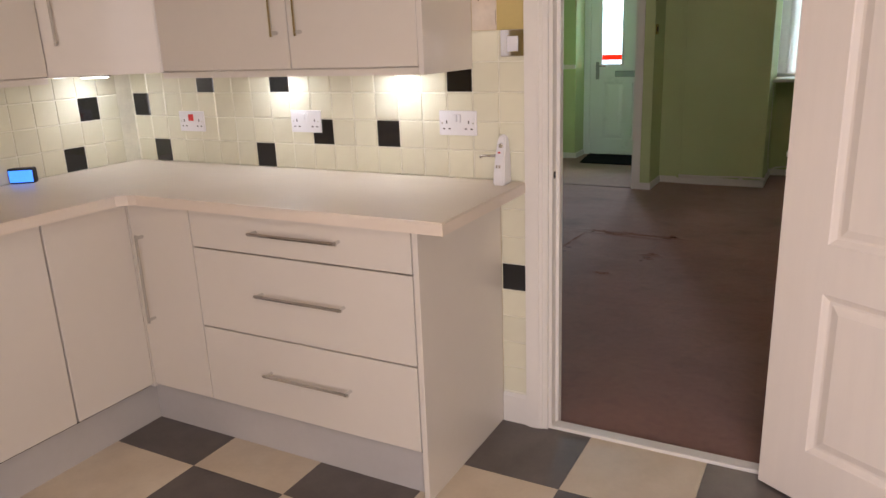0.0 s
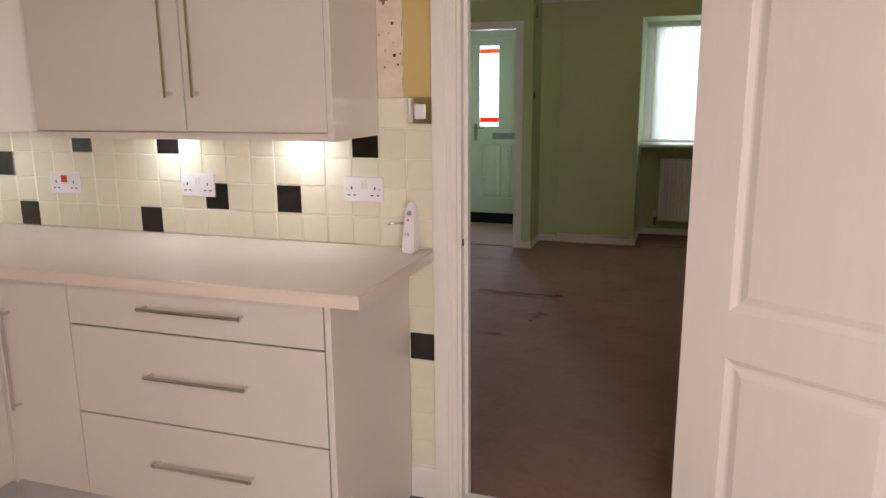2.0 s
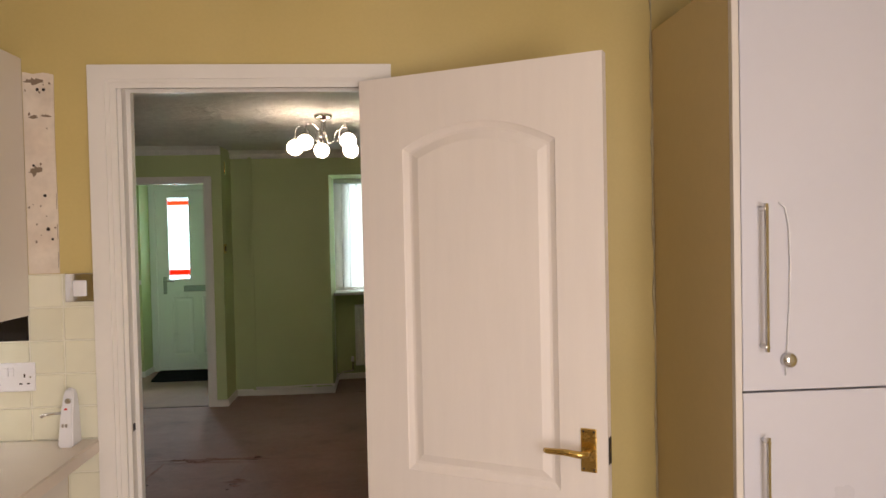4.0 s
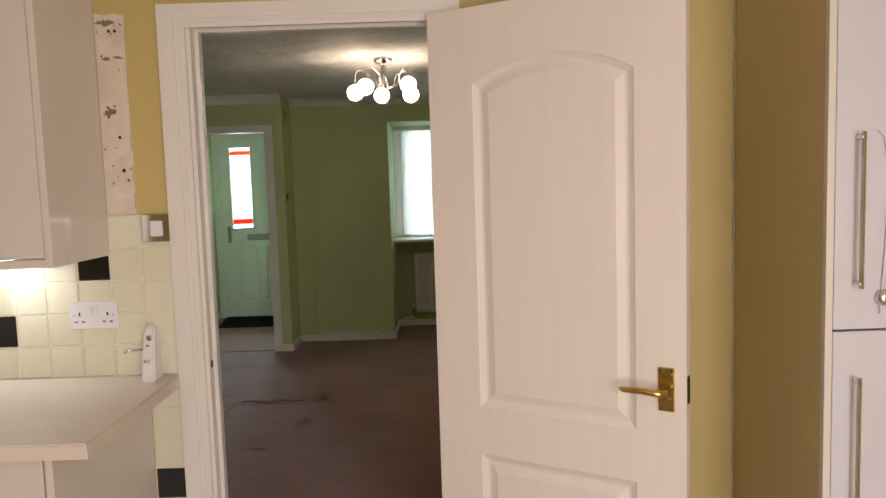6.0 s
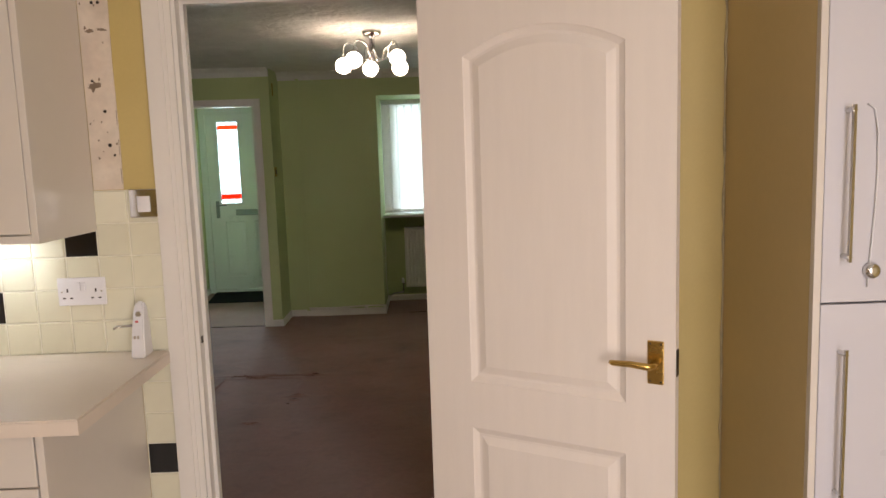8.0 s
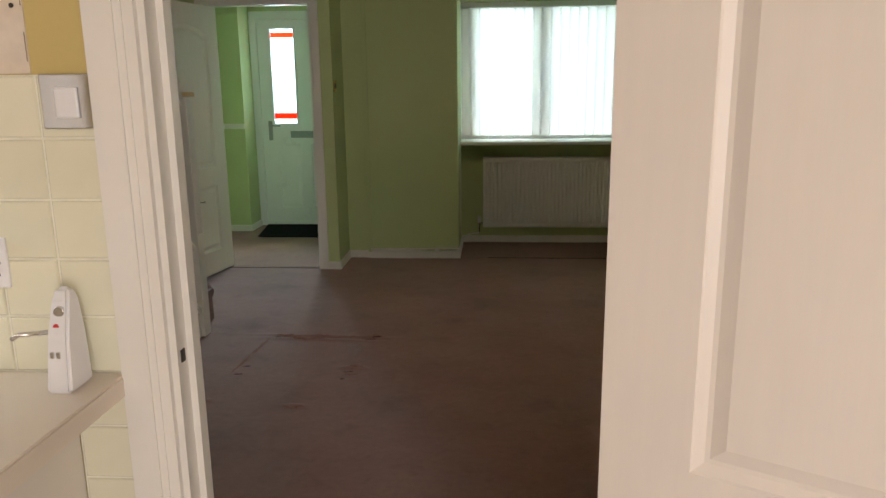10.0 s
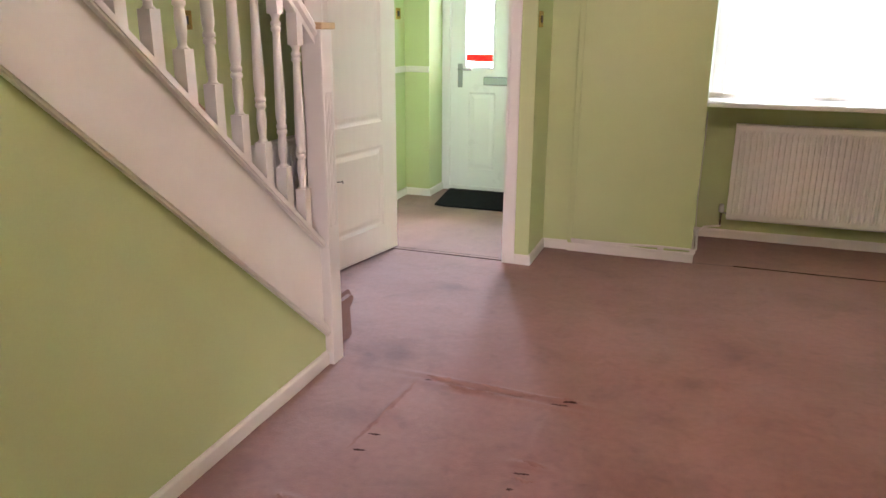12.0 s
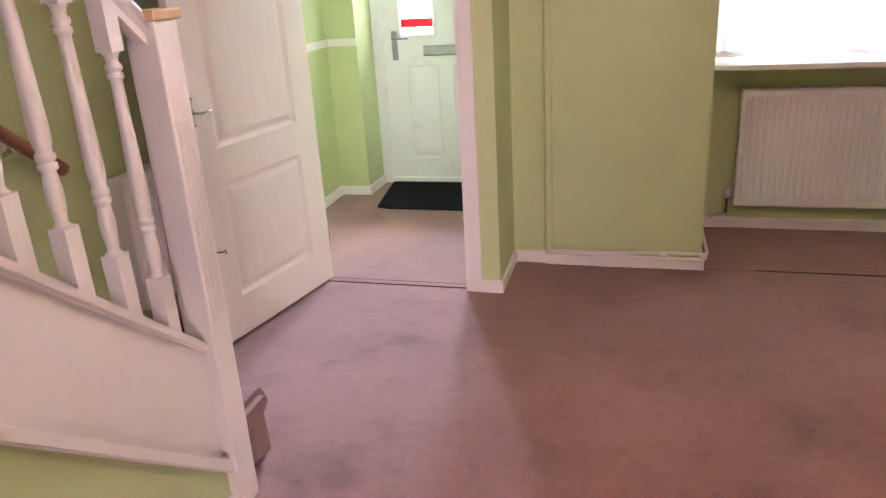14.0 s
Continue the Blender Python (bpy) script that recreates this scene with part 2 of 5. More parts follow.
def carpet_material():
    m = paint("mauve_brown_carpet", (0.25, 0.122, 0.094), 0.97, 0.1, 30, 0.0, 480, spec=0.06, second=(0.31, 0.16, 0.128), second_scale=1.1)
    nt = m.node_tree
    N, L = nt.nodes, nt.links
    tc = next(n for n in N if n.bl_idname == "ShaderNodeTexCoord")
    hsv = next(n for n in N if n.bl_idname == "ShaderNodeHueSaturation")
    b = N["Principled BSDF"]
    dark = None
    for scale, lo, hi, low in ((4.2, 0.54, 0.76, 0.8), (11.0, 0.57, 0.74, 0.86), (1.6, 0.3, 0.7, 0.84)):
        n = N.new("ShaderNodeTexNoise")
        n.inputs["Scale"].default_value, n.inputs["Detail"].default_value, n.inputs["Distortion"].default_value = scale, 7, 0.6
        L.new(tc.outputs["Object"], n.inputs["Vector"])
        r = N.new("ShaderNodeMapRange")
        r.inputs["From Min"].default_value, r.inputs["From Max"].default_value = lo, hi
        r.inputs["To Min"].default_value, r.inputs["To Max"].default_value = 1.0, low
        L.new(n.outputs["Fac"], r.inputs["Value"])
        if dark is None:
            dark = r.outputs["Result"]
        else:
            mul = N.new("ShaderNodeMath")
            mul.operation = "MULTIPLY"
            L.new(dark, mul.inputs[0])
            L.new(r.outputs["Result"], mul.inputs[1])
            dark = mul.outputs[0]
    for x, y, rx, ry, low in STAINS:
        mp = N.new("ShaderNodeMapping")
        mp.inputs["Location"].default_value, mp.inputs["Scale"].default_value = (-x / rx, -y / ry, 0), (1 / rx, 1 / ry, 0)
        L.new(tc.outputs["Object"], mp.inputs["Vector"])
        ragged = N.new("ShaderNodeTexNoise")
        ragged.inputs["Scale"].default_value, ragged.inputs["Detail"].default_value = 9, 5
        L.new(tc.outputs["Object"], ragged.inputs["Vector"])
        far = N.new("ShaderNodeVectorMath")
        far.operation = "LENGTH"
        L.new(mp.outputs[0], far.inputs[0])
        edge = N.new("ShaderNodeMath")
        edge.operation = "MULTIPLY_ADD"
        edge.inputs[1].default_value = 1.6
        L.new(ragged.outputs["Fac"], edge.inputs[0])
        L.new(far.outputs["Value"], edge.inputs[2])
        r = N.new("ShaderNodeMapRange")
        r.inputs["From Min"].default_value, r.inputs["From Max"].default_value = 0.75, 1.75
        r.inputs["To Min"].default_value, r.inputs["To Max"].default_value = low, 1.0
        L.new(edge.outputs[0], r.inputs["Value"])
        mul = N.new("ShaderNodeMath")
        mul.operation = "MULTIPLY"
        L.new(dark, mul.inputs[0])
        L.new(r.outputs["Result"], mul.inputs[1])
        dark = mul.outputs[0]
    old = hsv.inputs["Value"].links[0].from_socket
    mul = N.new("ShaderNodeMath")
    mul.operation = "MULTIPLY"
    L.new(old, mul.inputs[0])
    L.new(dark, mul.inputs[1])
    L.new(mul.outputs[0], hsv.inputs["Value"])
    pile = N.new("ShaderNodeTexNoise")
    pile.inputs["Scale"].default_value, pile.inputs["Detail"].default_value = 130, 3
    tuft = N.new("ShaderNodeTexNoise")
    tuft.inputs["Scale"].default_value, tuft.inputs["Detail"].default_value = 45, 4
    L.new(tc.outputs["Object"], pile.inputs["Vector"])
    L.new(tc.outputs["Object"], tuft.inputs["Vector"])
    add = N.new("ShaderNodeMath")
    add.operation = "MULTIPLY_ADD"
    add.inputs[1].default_value = 0.7
    L.new(tuft.outputs["Fac"], add.inputs[0])
    L.new(pile.outputs["Fac"], add.inputs[2])
    bp = N.new("ShaderNodeBump")
    bp.inputs["Strength"].default_value, bp.inputs["Distance"].default_value = 0.3, 0.004
    L.new(add.outputs[0], bp.inputs["Height"])
    L.new(bp.outputs["Normal"], b.inputs["Normal"])
    b.inputs["Sheen Weight"].default_value = 0.25
    b.inputs["Sheen Roughness"].default_value = 0.5
    return m


CARPET = carpet_material()
# Paler pile for the rucks: wear and their lit crests in one colour.
CARPET_WORN_LIT = paint("worn_lit_carpet_pile", (0.3, 0.16, 0.128), 0.97, 0.2, 12, 0.8, 300, spec=0.06, second=(0.24, 0.125, 0.1), second_scale=9)
CARPET_DARK = paint("dark_carpet_pile", (0.055, 0.026, 0.02), 0.98, 0.3, 30, 0.8, 300, spec=0.03)
MAT = paint("black_door_mat", (0.008, 0.008, 0.01), 0.95, 0.3, 30, 1.0, 300, spec=0.1)
PLASTIC = paint("white_plastic", (0.75, 0.74, 0.76), 0.35, 0.03, 10, 0.02)
BLACK = paint("black_plastic", (0.012, 0.012, 0.013), 0.38, 0.2, 20, 0.03)
RAD = paint("white_radiator_enamel", (0.78, 0.77, 0.74), 0.35, 0.03, 6, 0.03)
RAILWOOD = stretched(paint("varnished_wood_rail", (0.26, 0.1, 0.045), 0.3, 0.2, 12, 0.05, 60, coat=0.3), (8, 1, 1))
CAPWOOD = stretched(paint("bare_pine_cap", (0.62, 0.43, 0.24), 0.55, 0.12, 10, 0.06, 60), (1, 6, 1))
BLIND = paint("white_blind_fabric", (0.84, 0.78, 0.72), 0.8, 0.04, 8, 0.1, 300, translucent=0.3)
SHADE = paint("cream_fabric_shade", (0.76, 0.7, 0.58), 0.8, 0.05, 10, 0.15, 250, translucent=0.3)
RED = paint("red_plastic", (0.6, 0.03, 0.03), 0.35, 0.1, 20, 0.0)
RED_GLASS = paint("red_stained_glass", (0.75, 0.06, 0.015), 0.25, 0.08, 20, 0.05, translucent=0.75)
ORANGE_GLASS = paint("orange_red_stained_glass", (0.8, 0.1, 0.03), 0.25, 0.08, 20, 0.05, translucent=0.75)
FROST = paint("obscured_white_glass", (0.36, 0.35, 0.33), 0.25, 0.04, 30, 0.25, 60, translucent=0.72)
LEAD = paint("lead_came", (0.2, 0.2, 0.2), 0.5, 0.1, 30, 0.1, metal=0.6)
STRAP = paint("translucent_plastic", (0.82, 0.82, 0.84), 0.3, 0.03, 10, 0.02, translucent=0.2)
CABLE_W = paint("white_cable", (0.72, 0.71, 0.68), 0.45, 0.05, 20, 0.0)


def glass(name):
    m = bpy.data.materials.new(name)
    m.use_nodes = True
    b = m.node_tree.nodes["Principled BSDF"]
    b.inputs["Base Color"].default_value = (0.95, 0.98, 0.98, 1)
    b.inputs["Roughness"].default_value = 0.02
    b.inputs["Transmission Weight"].default_value = 1.0
    b.inputs["IOR"].default_value = 1.45
    return m


def glow(name, colour, strength):
    m = paint(name, colour, 0.2, 0.1, 40, 0.4, 90)
    b = m.node_tree.nodes["Principled BSDF"]
    b.inputs["Emission Color"].default_value = (*colour, 1)
    b.inputs["Emission Strength"].default_value = strength
    return m


GLASS = glass("clear_window_glass")
GLOBE = glow("lit_crackle_globe", (1.0, 0.8, 0.6), 20.0)
nt = GLOBE.node_tree
cells = nt.nodes.new("ShaderNodeTexVoronoi")
cells.feature = "DISTANCE_TO_EDGE"
cells.inputs["Scale"].default_value = 62
nt.links.new(next(n for n in nt.nodes if n.bl_idname == "ShaderNodeTexCoord").outputs["Object"], cells.inputs["Vector"])
lit = nt.nodes.new("ShaderNodeMapRange")
lit.inputs["From Min"].default_value, lit.inputs["From Max"].default_value = 0.03, 0.2
lit.inputs["To Min"].default_value, lit.inputs["To Max"].default_value = 0.5, 42.0
nt.links.new(cells.outputs["Distance"], lit.inputs["Value"])
nt.links.new(lit.outputs["Result"], nt.nodes["Principled BSDF"].inputs["Emission Strength"])
LED = glow("lit_cupboard_lamp", (0.92, 1.0, 1.0), 42.0)
SCREEN = glow("lit_blue_display", (0.05, 0.25, 1.0), 1.6)
TUBE_GLOW = glow("lit_ceiling_diffuser", (1.0, 0.85, 0.66), 1.0)

# ---- setting: kitchen ----
KX0, KX1, KY0, CZ, LZ = -2.03, 2.45, -3.5, 2.4, 2.38
DX0, DX1, DZ = -0.028, 0.714, 1.985          # the clear doorway to the living room
setting("floor_subfloor", one(KX0 - 0.1, KX1 + 0.1, KY0 - 0.1, 0.02, -0.12, -0.006), GROUT,
        "pale screed under the chequered kitchen tiles", "floor")
kitchen_floor = bpy.data.objects["floor_subfloor"]
wall_door = setting("wall_kitchen_north", boxes(
    (KX0 - 0.1, DX0 - 0.03, 0, 0.05, 0, CZ), (DX1 + 0.03, KX1, 0, 0.05, 0, CZ), (DX0 - 0.03, DX1 + 0.03, 0, 0.05, DZ + 0.03, CZ)),
    YELLOW, "yellow painted kitchen wall round the doorway", "wall")
wall_left = setting("wall_kitchen_west", one(KX0 - 0.1, KX0, KY0, 0, 0, CZ), YELLOW, "yellow painted kitchen side wall", "wall")
setting("wall_kitchen_east", one(KX1, KX1 + 0.1, KY0, 0, 0, CZ), YELLOW, "yellow painted kitchen wall by the larder", "wall")
setting("wall_kitchen_south", boxes((KX0 - 0.1, 0.8, KY0 - 0.1, KY0, 0, CZ), (2.2, KX1 + 0.1, KY0 - 0.1, KY0, 0, CZ),
        (0.8, 2.2, KY0 - 0.1, KY0, 0, 0.25), (0.8, 2.2, KY0 - 0.1, KY0, 2.1, CZ)), YELLOW, "yellow kitchen wall with a window opening", "wall")
setting("ceiling_kitchen", one(KX0 - 0.1, KX1 + 0.1, KY0 - 0.1, 0.09, CZ, CZ + 0.1), CEILING, "white painted kitchen ceiling", "ceiling")

# door lining, architrave and threshold
lining = thing("door_frame", (DX0, 0, 0), "white gloss door lining and moulded architrave with small dents", "door frame", kind="structure")
part("lining", boxes((DX0 - 0.03, DX0, 0.0, 0.09, 0, DZ + 0.03), (DX1, DX1 + 0.03, 0.0, 0.09, 0, DZ + 0.03),
     (DX0, DX1, 0.0, 0.09, DZ, DZ + 0.03)), GLOSS, lining)
part("door_stop", boxes((DX0, DX0 + 0.012, 0.04, 0.07, 0, DZ), (DX1 - 0.012, DX1, 0.04, 0.07, 0, DZ),
     (DX0 + 0.012, DX1 - 0.012, 0.04, 0.07, DZ - 0.012, DZ)), GLOSS, lining)


TOP = 0.86          # the head of the architrave is cut a little narrower than its legs


def architrave(bm, x0, x1, z, y, s, w=0.08):
    """A moulded frame round an opening on the wall face y; s is the side it stands out to."""
    steps = ((0.0, 0.012), (0.012, 0.018), (0.03, 0.021), (0.05, 0.016), (0.062, 0.012), (w, 0.008))
    for (a, da), (b, db) in zip(steps, steps[1:]):
        h = max(da, db)
        box(bm, x0 - w + a, x0 - w + b, *sorted((y, y + s * h)), 0.0, z + TOP * (w - a))
        box(bm, x1 + w - b, x1 + w - a, *sorted((y, y + s * h)), 0.0, z + TOP * (w - a))
        box(bm, x0 - w + b, x1 + w - b, *sorted((y, y + s * h)), z + TOP * (w - b), z + TOP * (w - a))
    return bm


part("architrave", architrave(bmesh.new(), DX0 - 0.012, DX1 - 0.012, DZ - 0.008, -0.001, -1), GLOSS, lining)
part("strike_plate", one(DX0 - 0.0005, DX0 + 0.0025, 0.012, 0.026, 0.938, 0.96), DARK_METAL, lining, "dark strike plate in the jamb")
tagged(part("threshold_strip", one(DX0, DX1, 0.0, 0.05, -0.006, 0.012, bevel=0.004), GLOSS), "white painted threshold strip in the doorway", "threshold", kind="structure")

# ---- setting: living room and hall ----
LX0, LX1 = -2.07, 2.44
setting("wall_living_south", boxes((LX0 - 0.1, DX0 - 0.03, 0.05, 0.088, 0, 4.8), (DX1 + 0.03, LX1, 0.05, 0.088, 0, LZ),
        (DX0 - 0.03, DX1 + 0.03, 0.05, 0.088, DZ + 0.03, LZ)), GREEN, "green painted living room wall round the doorway", "wall")
plan = FAR_ROOMS
setting("carpet_base", one(LX0 - 0.1, LX1 + 0.1, 0.02, 7.3, -0.16, -0.05), HOLE, "dark underlay below the living room carpet", "floor")
setting("wall_living_east", one(LX1, LX1 + 0.1, 0.06, 5.7, 0, LZ), GREEN, "plain green painted living room side wall", "wall")
setting("wall_living_west", boxes((LX0 - 0.1, LX0, 0.1, 6.2, 0, 2.45), (LX0 - 0.1, LX0, 0.12, 3.0, 2.45, 4.8)), GREEN, "green painted wall along the stairs and hall", "wall")
setting("wall_hall_partition", boxes((LX0, -1.60, 4.48, 4.58, 0, LZ), (-1.60, -0.79, 4.48, 4.58, 2.07, LZ)), GREEN,
        "green painted partition over the hall doorway", "wall")
setting("wall_hall_east", one(-0.79, -0.65, 4.48, 6.5, 0, LZ), GREEN, "green painted wall end between hall and living room", "wall")
setting("wall_living_recess", one(-0.65, -0.47, 4.9, 5.0, 0, LZ), GREEN, "green painted recess beside the boxed-in cupboard", "wall")
setting("wall_boxing", one(-0.47, 0.265, 4.88, 5.65, 0, LZ), GREEN, "green boxed-in cupboard front beside the window", "wall")
setting("boxing_cover_strip", one(-0.485, -0.452, 4.868, 4.88, 0.055, LZ - 0.06, bevel=0.003), GREEN, "green painted cover strip on the boxing joint", "trim")
setting("wall_window_pier", one(1.95, LX1, 4.88, 5.65, 0, LZ), GREEN, "green painted pier beside the window recess", "wall")
WY = 5.55
setting("wall_window_back", boxes((0.265, 1.95, WY, WY + 0.1, 0, 0.93)), GREEN, "green painted wall under the window", "wall")
setting("wall_window_head", one(0.265, 1.95, 4.88, WY + 0.1, 2.14, LZ), GREEN, "green painted soffit over the window recess", "wall")
setting("wall_front", boxes((LX0 - 0.1, -1.86, 6.06, 6.62, 0, LZ), (-0.84, -0.65, 6.38, 6.62, 0, LZ), (-1.86, -0.84, 6.38, 6.62, 2.19, LZ)),
        GREEN, "green painted front wall round the front door", "wall")
setting("ceiling_living", boxes((-1.12, LX1 + 0.1, 0.06, 6.7, LZ, LZ + 0.1), (LX0 - 0.1, -1.12, 3.0, 6.7, LZ, LZ + 0.1)), CEILING,
        "white swirl-textured living room ceiling", "ceiling")
setting("wall_stairwell", boxes((-1.12, -1.02, 0.12, 3.0, LZ + 0.1, 4.8), (LX0, -1.02, 3.0, 3.1, LZ + 0.1, 4.8)), GREEN, "green upper stairwell wall", "wall")
setting("ceiling_stairwell", one(LX0 - 0.1, -1.02, 0.06, 3.1, 4.8, 4.9), CEILING, "white ceiling over the stairwell", "ceiling")

# coving
def coving(bm, x0, x1, y, s):
    prof = [(0.0, 0.0), (0.075, 0.0), (0.06, -0.012), (0.03, -0.03), (0.012, -0.06), (0.0, -0.075)]
    return prism(bm, [(y + s * a, LZ + b) for a, b in prof], "x", x0, x1)


setting("coving", coving(coving(coving(bmesh.new(), -0.65, 0.265, 4.88, -1), LX0, -0.65, 4.48, -1), 0.265, LX1, 4.88, -1), CEILING,
        "white plaster coving below the ceiling", "coving")

# skirting boards
SK = 0.062


def skirt(bm, p, q, n, h=SK, t=0.014):
    """A skirting board from p to q on the floor; n is the way out from the wall."""
    p, q, n = Vector((*p, 0)), Vector((*q, 0)), Vector((*n, 0))
    prof = [(0.0, -0.01), (t, -0.01), (t, h - 0.012), (t * 0.55, h), (0.0, h)]
    a = [bm.verts.new(p + n * o + Vector((0, 0, z))) for o, z in prof]
    b = [bm.verts.new(q + n * o + Vector((0, 0, z))) for o, z in prof]
    k = len(prof)
    for i in range(k):
        bm.faces.new((a[i], a[(i + 1) % k], b[(i + 1) % k], b[i]))
    bm.faces.new(a[::-1])
    bm.faces.new(b)
    return bm


def skirting(name, runs, label, **kw):
    bm = bmesh.new()
    for p, q, n in runs:
        skirt(bm, p, q, n, **kw)
    return setting(name, bm, GLOSS, label, "skirting board")


skirting("baseboard_boxing", [((-0.65, 4.9), (-0.485, 4.9), (0, -1)), ((-0.485, 4.88), (0.279, 4.88), (0, -1)), ((0.265, 4.88), (0.265, WY), (1, 0))],
         "white gloss skirting along the boxing")
skirting("baseboard_post", [((-0.736, 4.48), (-0.636, 4.48), (0, -1)), ((-0.65, 4.48), (-0.65, 4.9), (1, 0))], "white gloss skirting round the wall end")
skirting("baseboard_window", [((0.265, WY), (1.95, WY), (0, -1)), ((1.95, WY), (1.95, 4.866), (-1, 0)), ((1.95, 4.88), (LX1, 4.88), (0, -1))],
         "white gloss skirting round the window recess")
skirting("baseboard_east", [((LX1, 4.88), (LX1, 0.17), (-1, 0))], "white gloss skirting along the side wall")
skirting("baseboard_hall", [((LX0, 4.58), (LX0, 6.06), (1, 0)), ((LX0, 6.06), (-1.846, 6.06), (0, -1)), ((-1.86, 6.06), (-1.86, 6.38), (1, 0)),
         ((-0.79, 4.6), (-0.79, 6.38), (-1, 0))], "white gloss skirting in the small hall")
plan = KITCHEN
skirting("baseboard_kitchen", [((-0.215, 0), (-0.119, 0), (0, -1)), ((0.785, 0), (1.61, 0), (0, -1))], "white gloss kitchen skirting board", h=0.118)
plan = STAIRS
skirting("baseboard_stairs", [((-1.157, 0.22), (-1.157, 2.874), (1, 0))], "white gloss skirting under the stairs")
plan = FAR_ROOMS

# dado rail in the hall
bm = bmesh.new()
box(bm, LX0, LX0 + 0.016, 4.6, 6.06, 1.04, 1.09, bevel=0.005)
box(bm, LX0 + 0.016, -1.86, 6.044, 6.06, 1.04, 1.09, bevel=0.005)
setting("dado_rail", bm, GLOSS, "white dado rail along the hall walls", "dado rail")

# carpet: one sheet with ridges and worn furrows
def carpet_height(x, y):
    h = 0.003 * noise.noise((x * 3.1, y * 3.1, 0.3)) + 0.0014 * noise.noise((x * 9, y * 9, 2.0)) + 0.0005 * noise.noise((x * 24, y * 24, 5.0))
    for cx, cy, ax, ay, a in ((-0.44, 2.86, 0.3, 0.012, 0.012), (-0.42, 2.80, 0.28, 0.014, 0.008), (-0.735, 2.62, 0.02, 0.2, 0.008),
                              (-0.17, 2.6, 0.018, 0.17, 0.007), (-0.14, 2.84, 0.07, 0.016, 0.012), (-0.17, 2.37, 0.06, 0.016, 0.012),
                              (-0.8, 1.95, 0.06, 0.016, 0.01), (-0.35, 1.9, 0.05, 0.014, 0.009), (2.0, 3.15, 0.12, 0.016, 0.01)):
        u, v = (x - cx) / ax, (y - cy + 0.05 * (x - cx)) / ay
        e = u * u + v * v
        if e < 9:
            h += a * math.exp(-e)
    return h


def sheet(x0, x1, y0, y1, step):
    nx, ny = int((x1 - x0) / step) + 1, int((y1 - y0) / step) + 1
    xs, ys = np.linspace(x0, x1, nx), np.linspace(y0, y1, ny)
    vs = [(x, y, carpet_height(x, y)) for y in ys for x in xs]
    fs = [(j * nx + i, j * nx + i + 1, (j + 1) * nx + i + 1, (j + 1) * nx + i) for j in range(ny - 1) for i in range(nx - 1)]
    return vs, fs


def carpet(name, label, *r):
    me = bpy.data.meshes.new(name)
    vs, fs = sheet(*r)
    me.from_pydata(vs, [], fs)
    me.transform(plan)
    me.polygons.foreach_set("use_smooth", [True] * len(fs))
    me.materials.append(CARPET)
    return tagged(new(name, me), label, "carpet", kind="structure")


carpet("carpet", "worn mauve-brown fitted carpet with furrows and stains", LX0, LX1, 0.04, 4.55, 0.014)
carpet("carpet_window", "mauve-brown carpet in the window recess", -0.65, LX1, 4.885, WY, 0.03)
carpet("carpet_border", "mauve-brown carpet along the boxing", -0.65, LX1, 4.55, 4.88, 0.02)
carpet("carpet_hall", "mauve-brown carpet in the small hall", -1.86, -0.79, 4.557, 6.4, 0.04)
carpet("carpet_hall_side", "mauve-brown carpet along the hall wall", LX0, -1.86, 4.557, 6.06, 0.04)

main_carpet = bpy.data.objects["carpet"]
rng = random.Random(21)


def ridge(pts, w, h, material, name, label=""):
    """A low ruck in the pile along some points, thinning out to both ends."""
    bm = bmesh.new()
    P = [Vector((*p, 0)) for p in pts]
    fine = []
    for a, b in zip(P, P[1:]):
        fine += [a.lerp(b, k / 10) for k in range(10)]
    fine.append(P[-1])
    rows, n = [], len(fine)
    for i, p in enumerate(fine):
        d = (fine[min(i + 1, n - 1)] - fine[max(i - 1, 0)]).normalized()
        s = Vector((-d.y, d.x, 0))
        e = math.sin(math.pi * (i + 0.3) / (n - 0.4)) ** 0.6 * rng.uniform(0.6, 1.15)
        p = p + s * rng.uniform(-0.3, 0.3) * w
        z = carpet_height(p.x, p.y)
        rows.append([bm.verts.new(p + s * (u * w * e) + Vector((0, 0, z + v * h * e - 0.002))) for u, v in ((-1, 0), (-0.5, 0.75), (0, 1), (0.5, 0.75), (1, 0))])
    for q, r in zip(rows, rows[1:]):
        for k in range(4):
            bm.faces.new((q[k], q[k + 1], r[k + 1], r[k])).smooth = True
    part(name, bm, material, main_carpet, label)


RUCKS = (((-0.71, 2.87), (-0.6, 2.86), (-0.53, 2.845)), ((-0.47, 2.86), (-0.33, 2.84), (-0.2, 2.845)), ((-0.62, 2.82), (-0.5, 2.80), (-0.4, 2.805)), ((-0.77, 2.25), (-0.745, 2.5), (-0.72, 2.83)),
         ((-0.14, 2.86), (-0.12, 2.84), (-0.06, 2.86)), ((-0.2, 2.39), (-0.15, 2.37), (-0.1, 2.38)), ((-0.2, 2.3), (-0.16, 2.28), (-0.12, 2.29)),
         ((-0.86, 1.96), (-0.8, 1.93), (-0.74, 1.94)), ((-0.4, 1.9), (-0.35, 1.88), (-0.3, 1.9)), ((1.9, 3.14), (2.0, 3.12), (2.1, 3.14)))
for pts in RUCKS:
    ridge(pts, 0.013, 0.009, CARPET_WORN_LIT, "carpet_ruck", "pale worn ruck with its lit crest put in the colour")
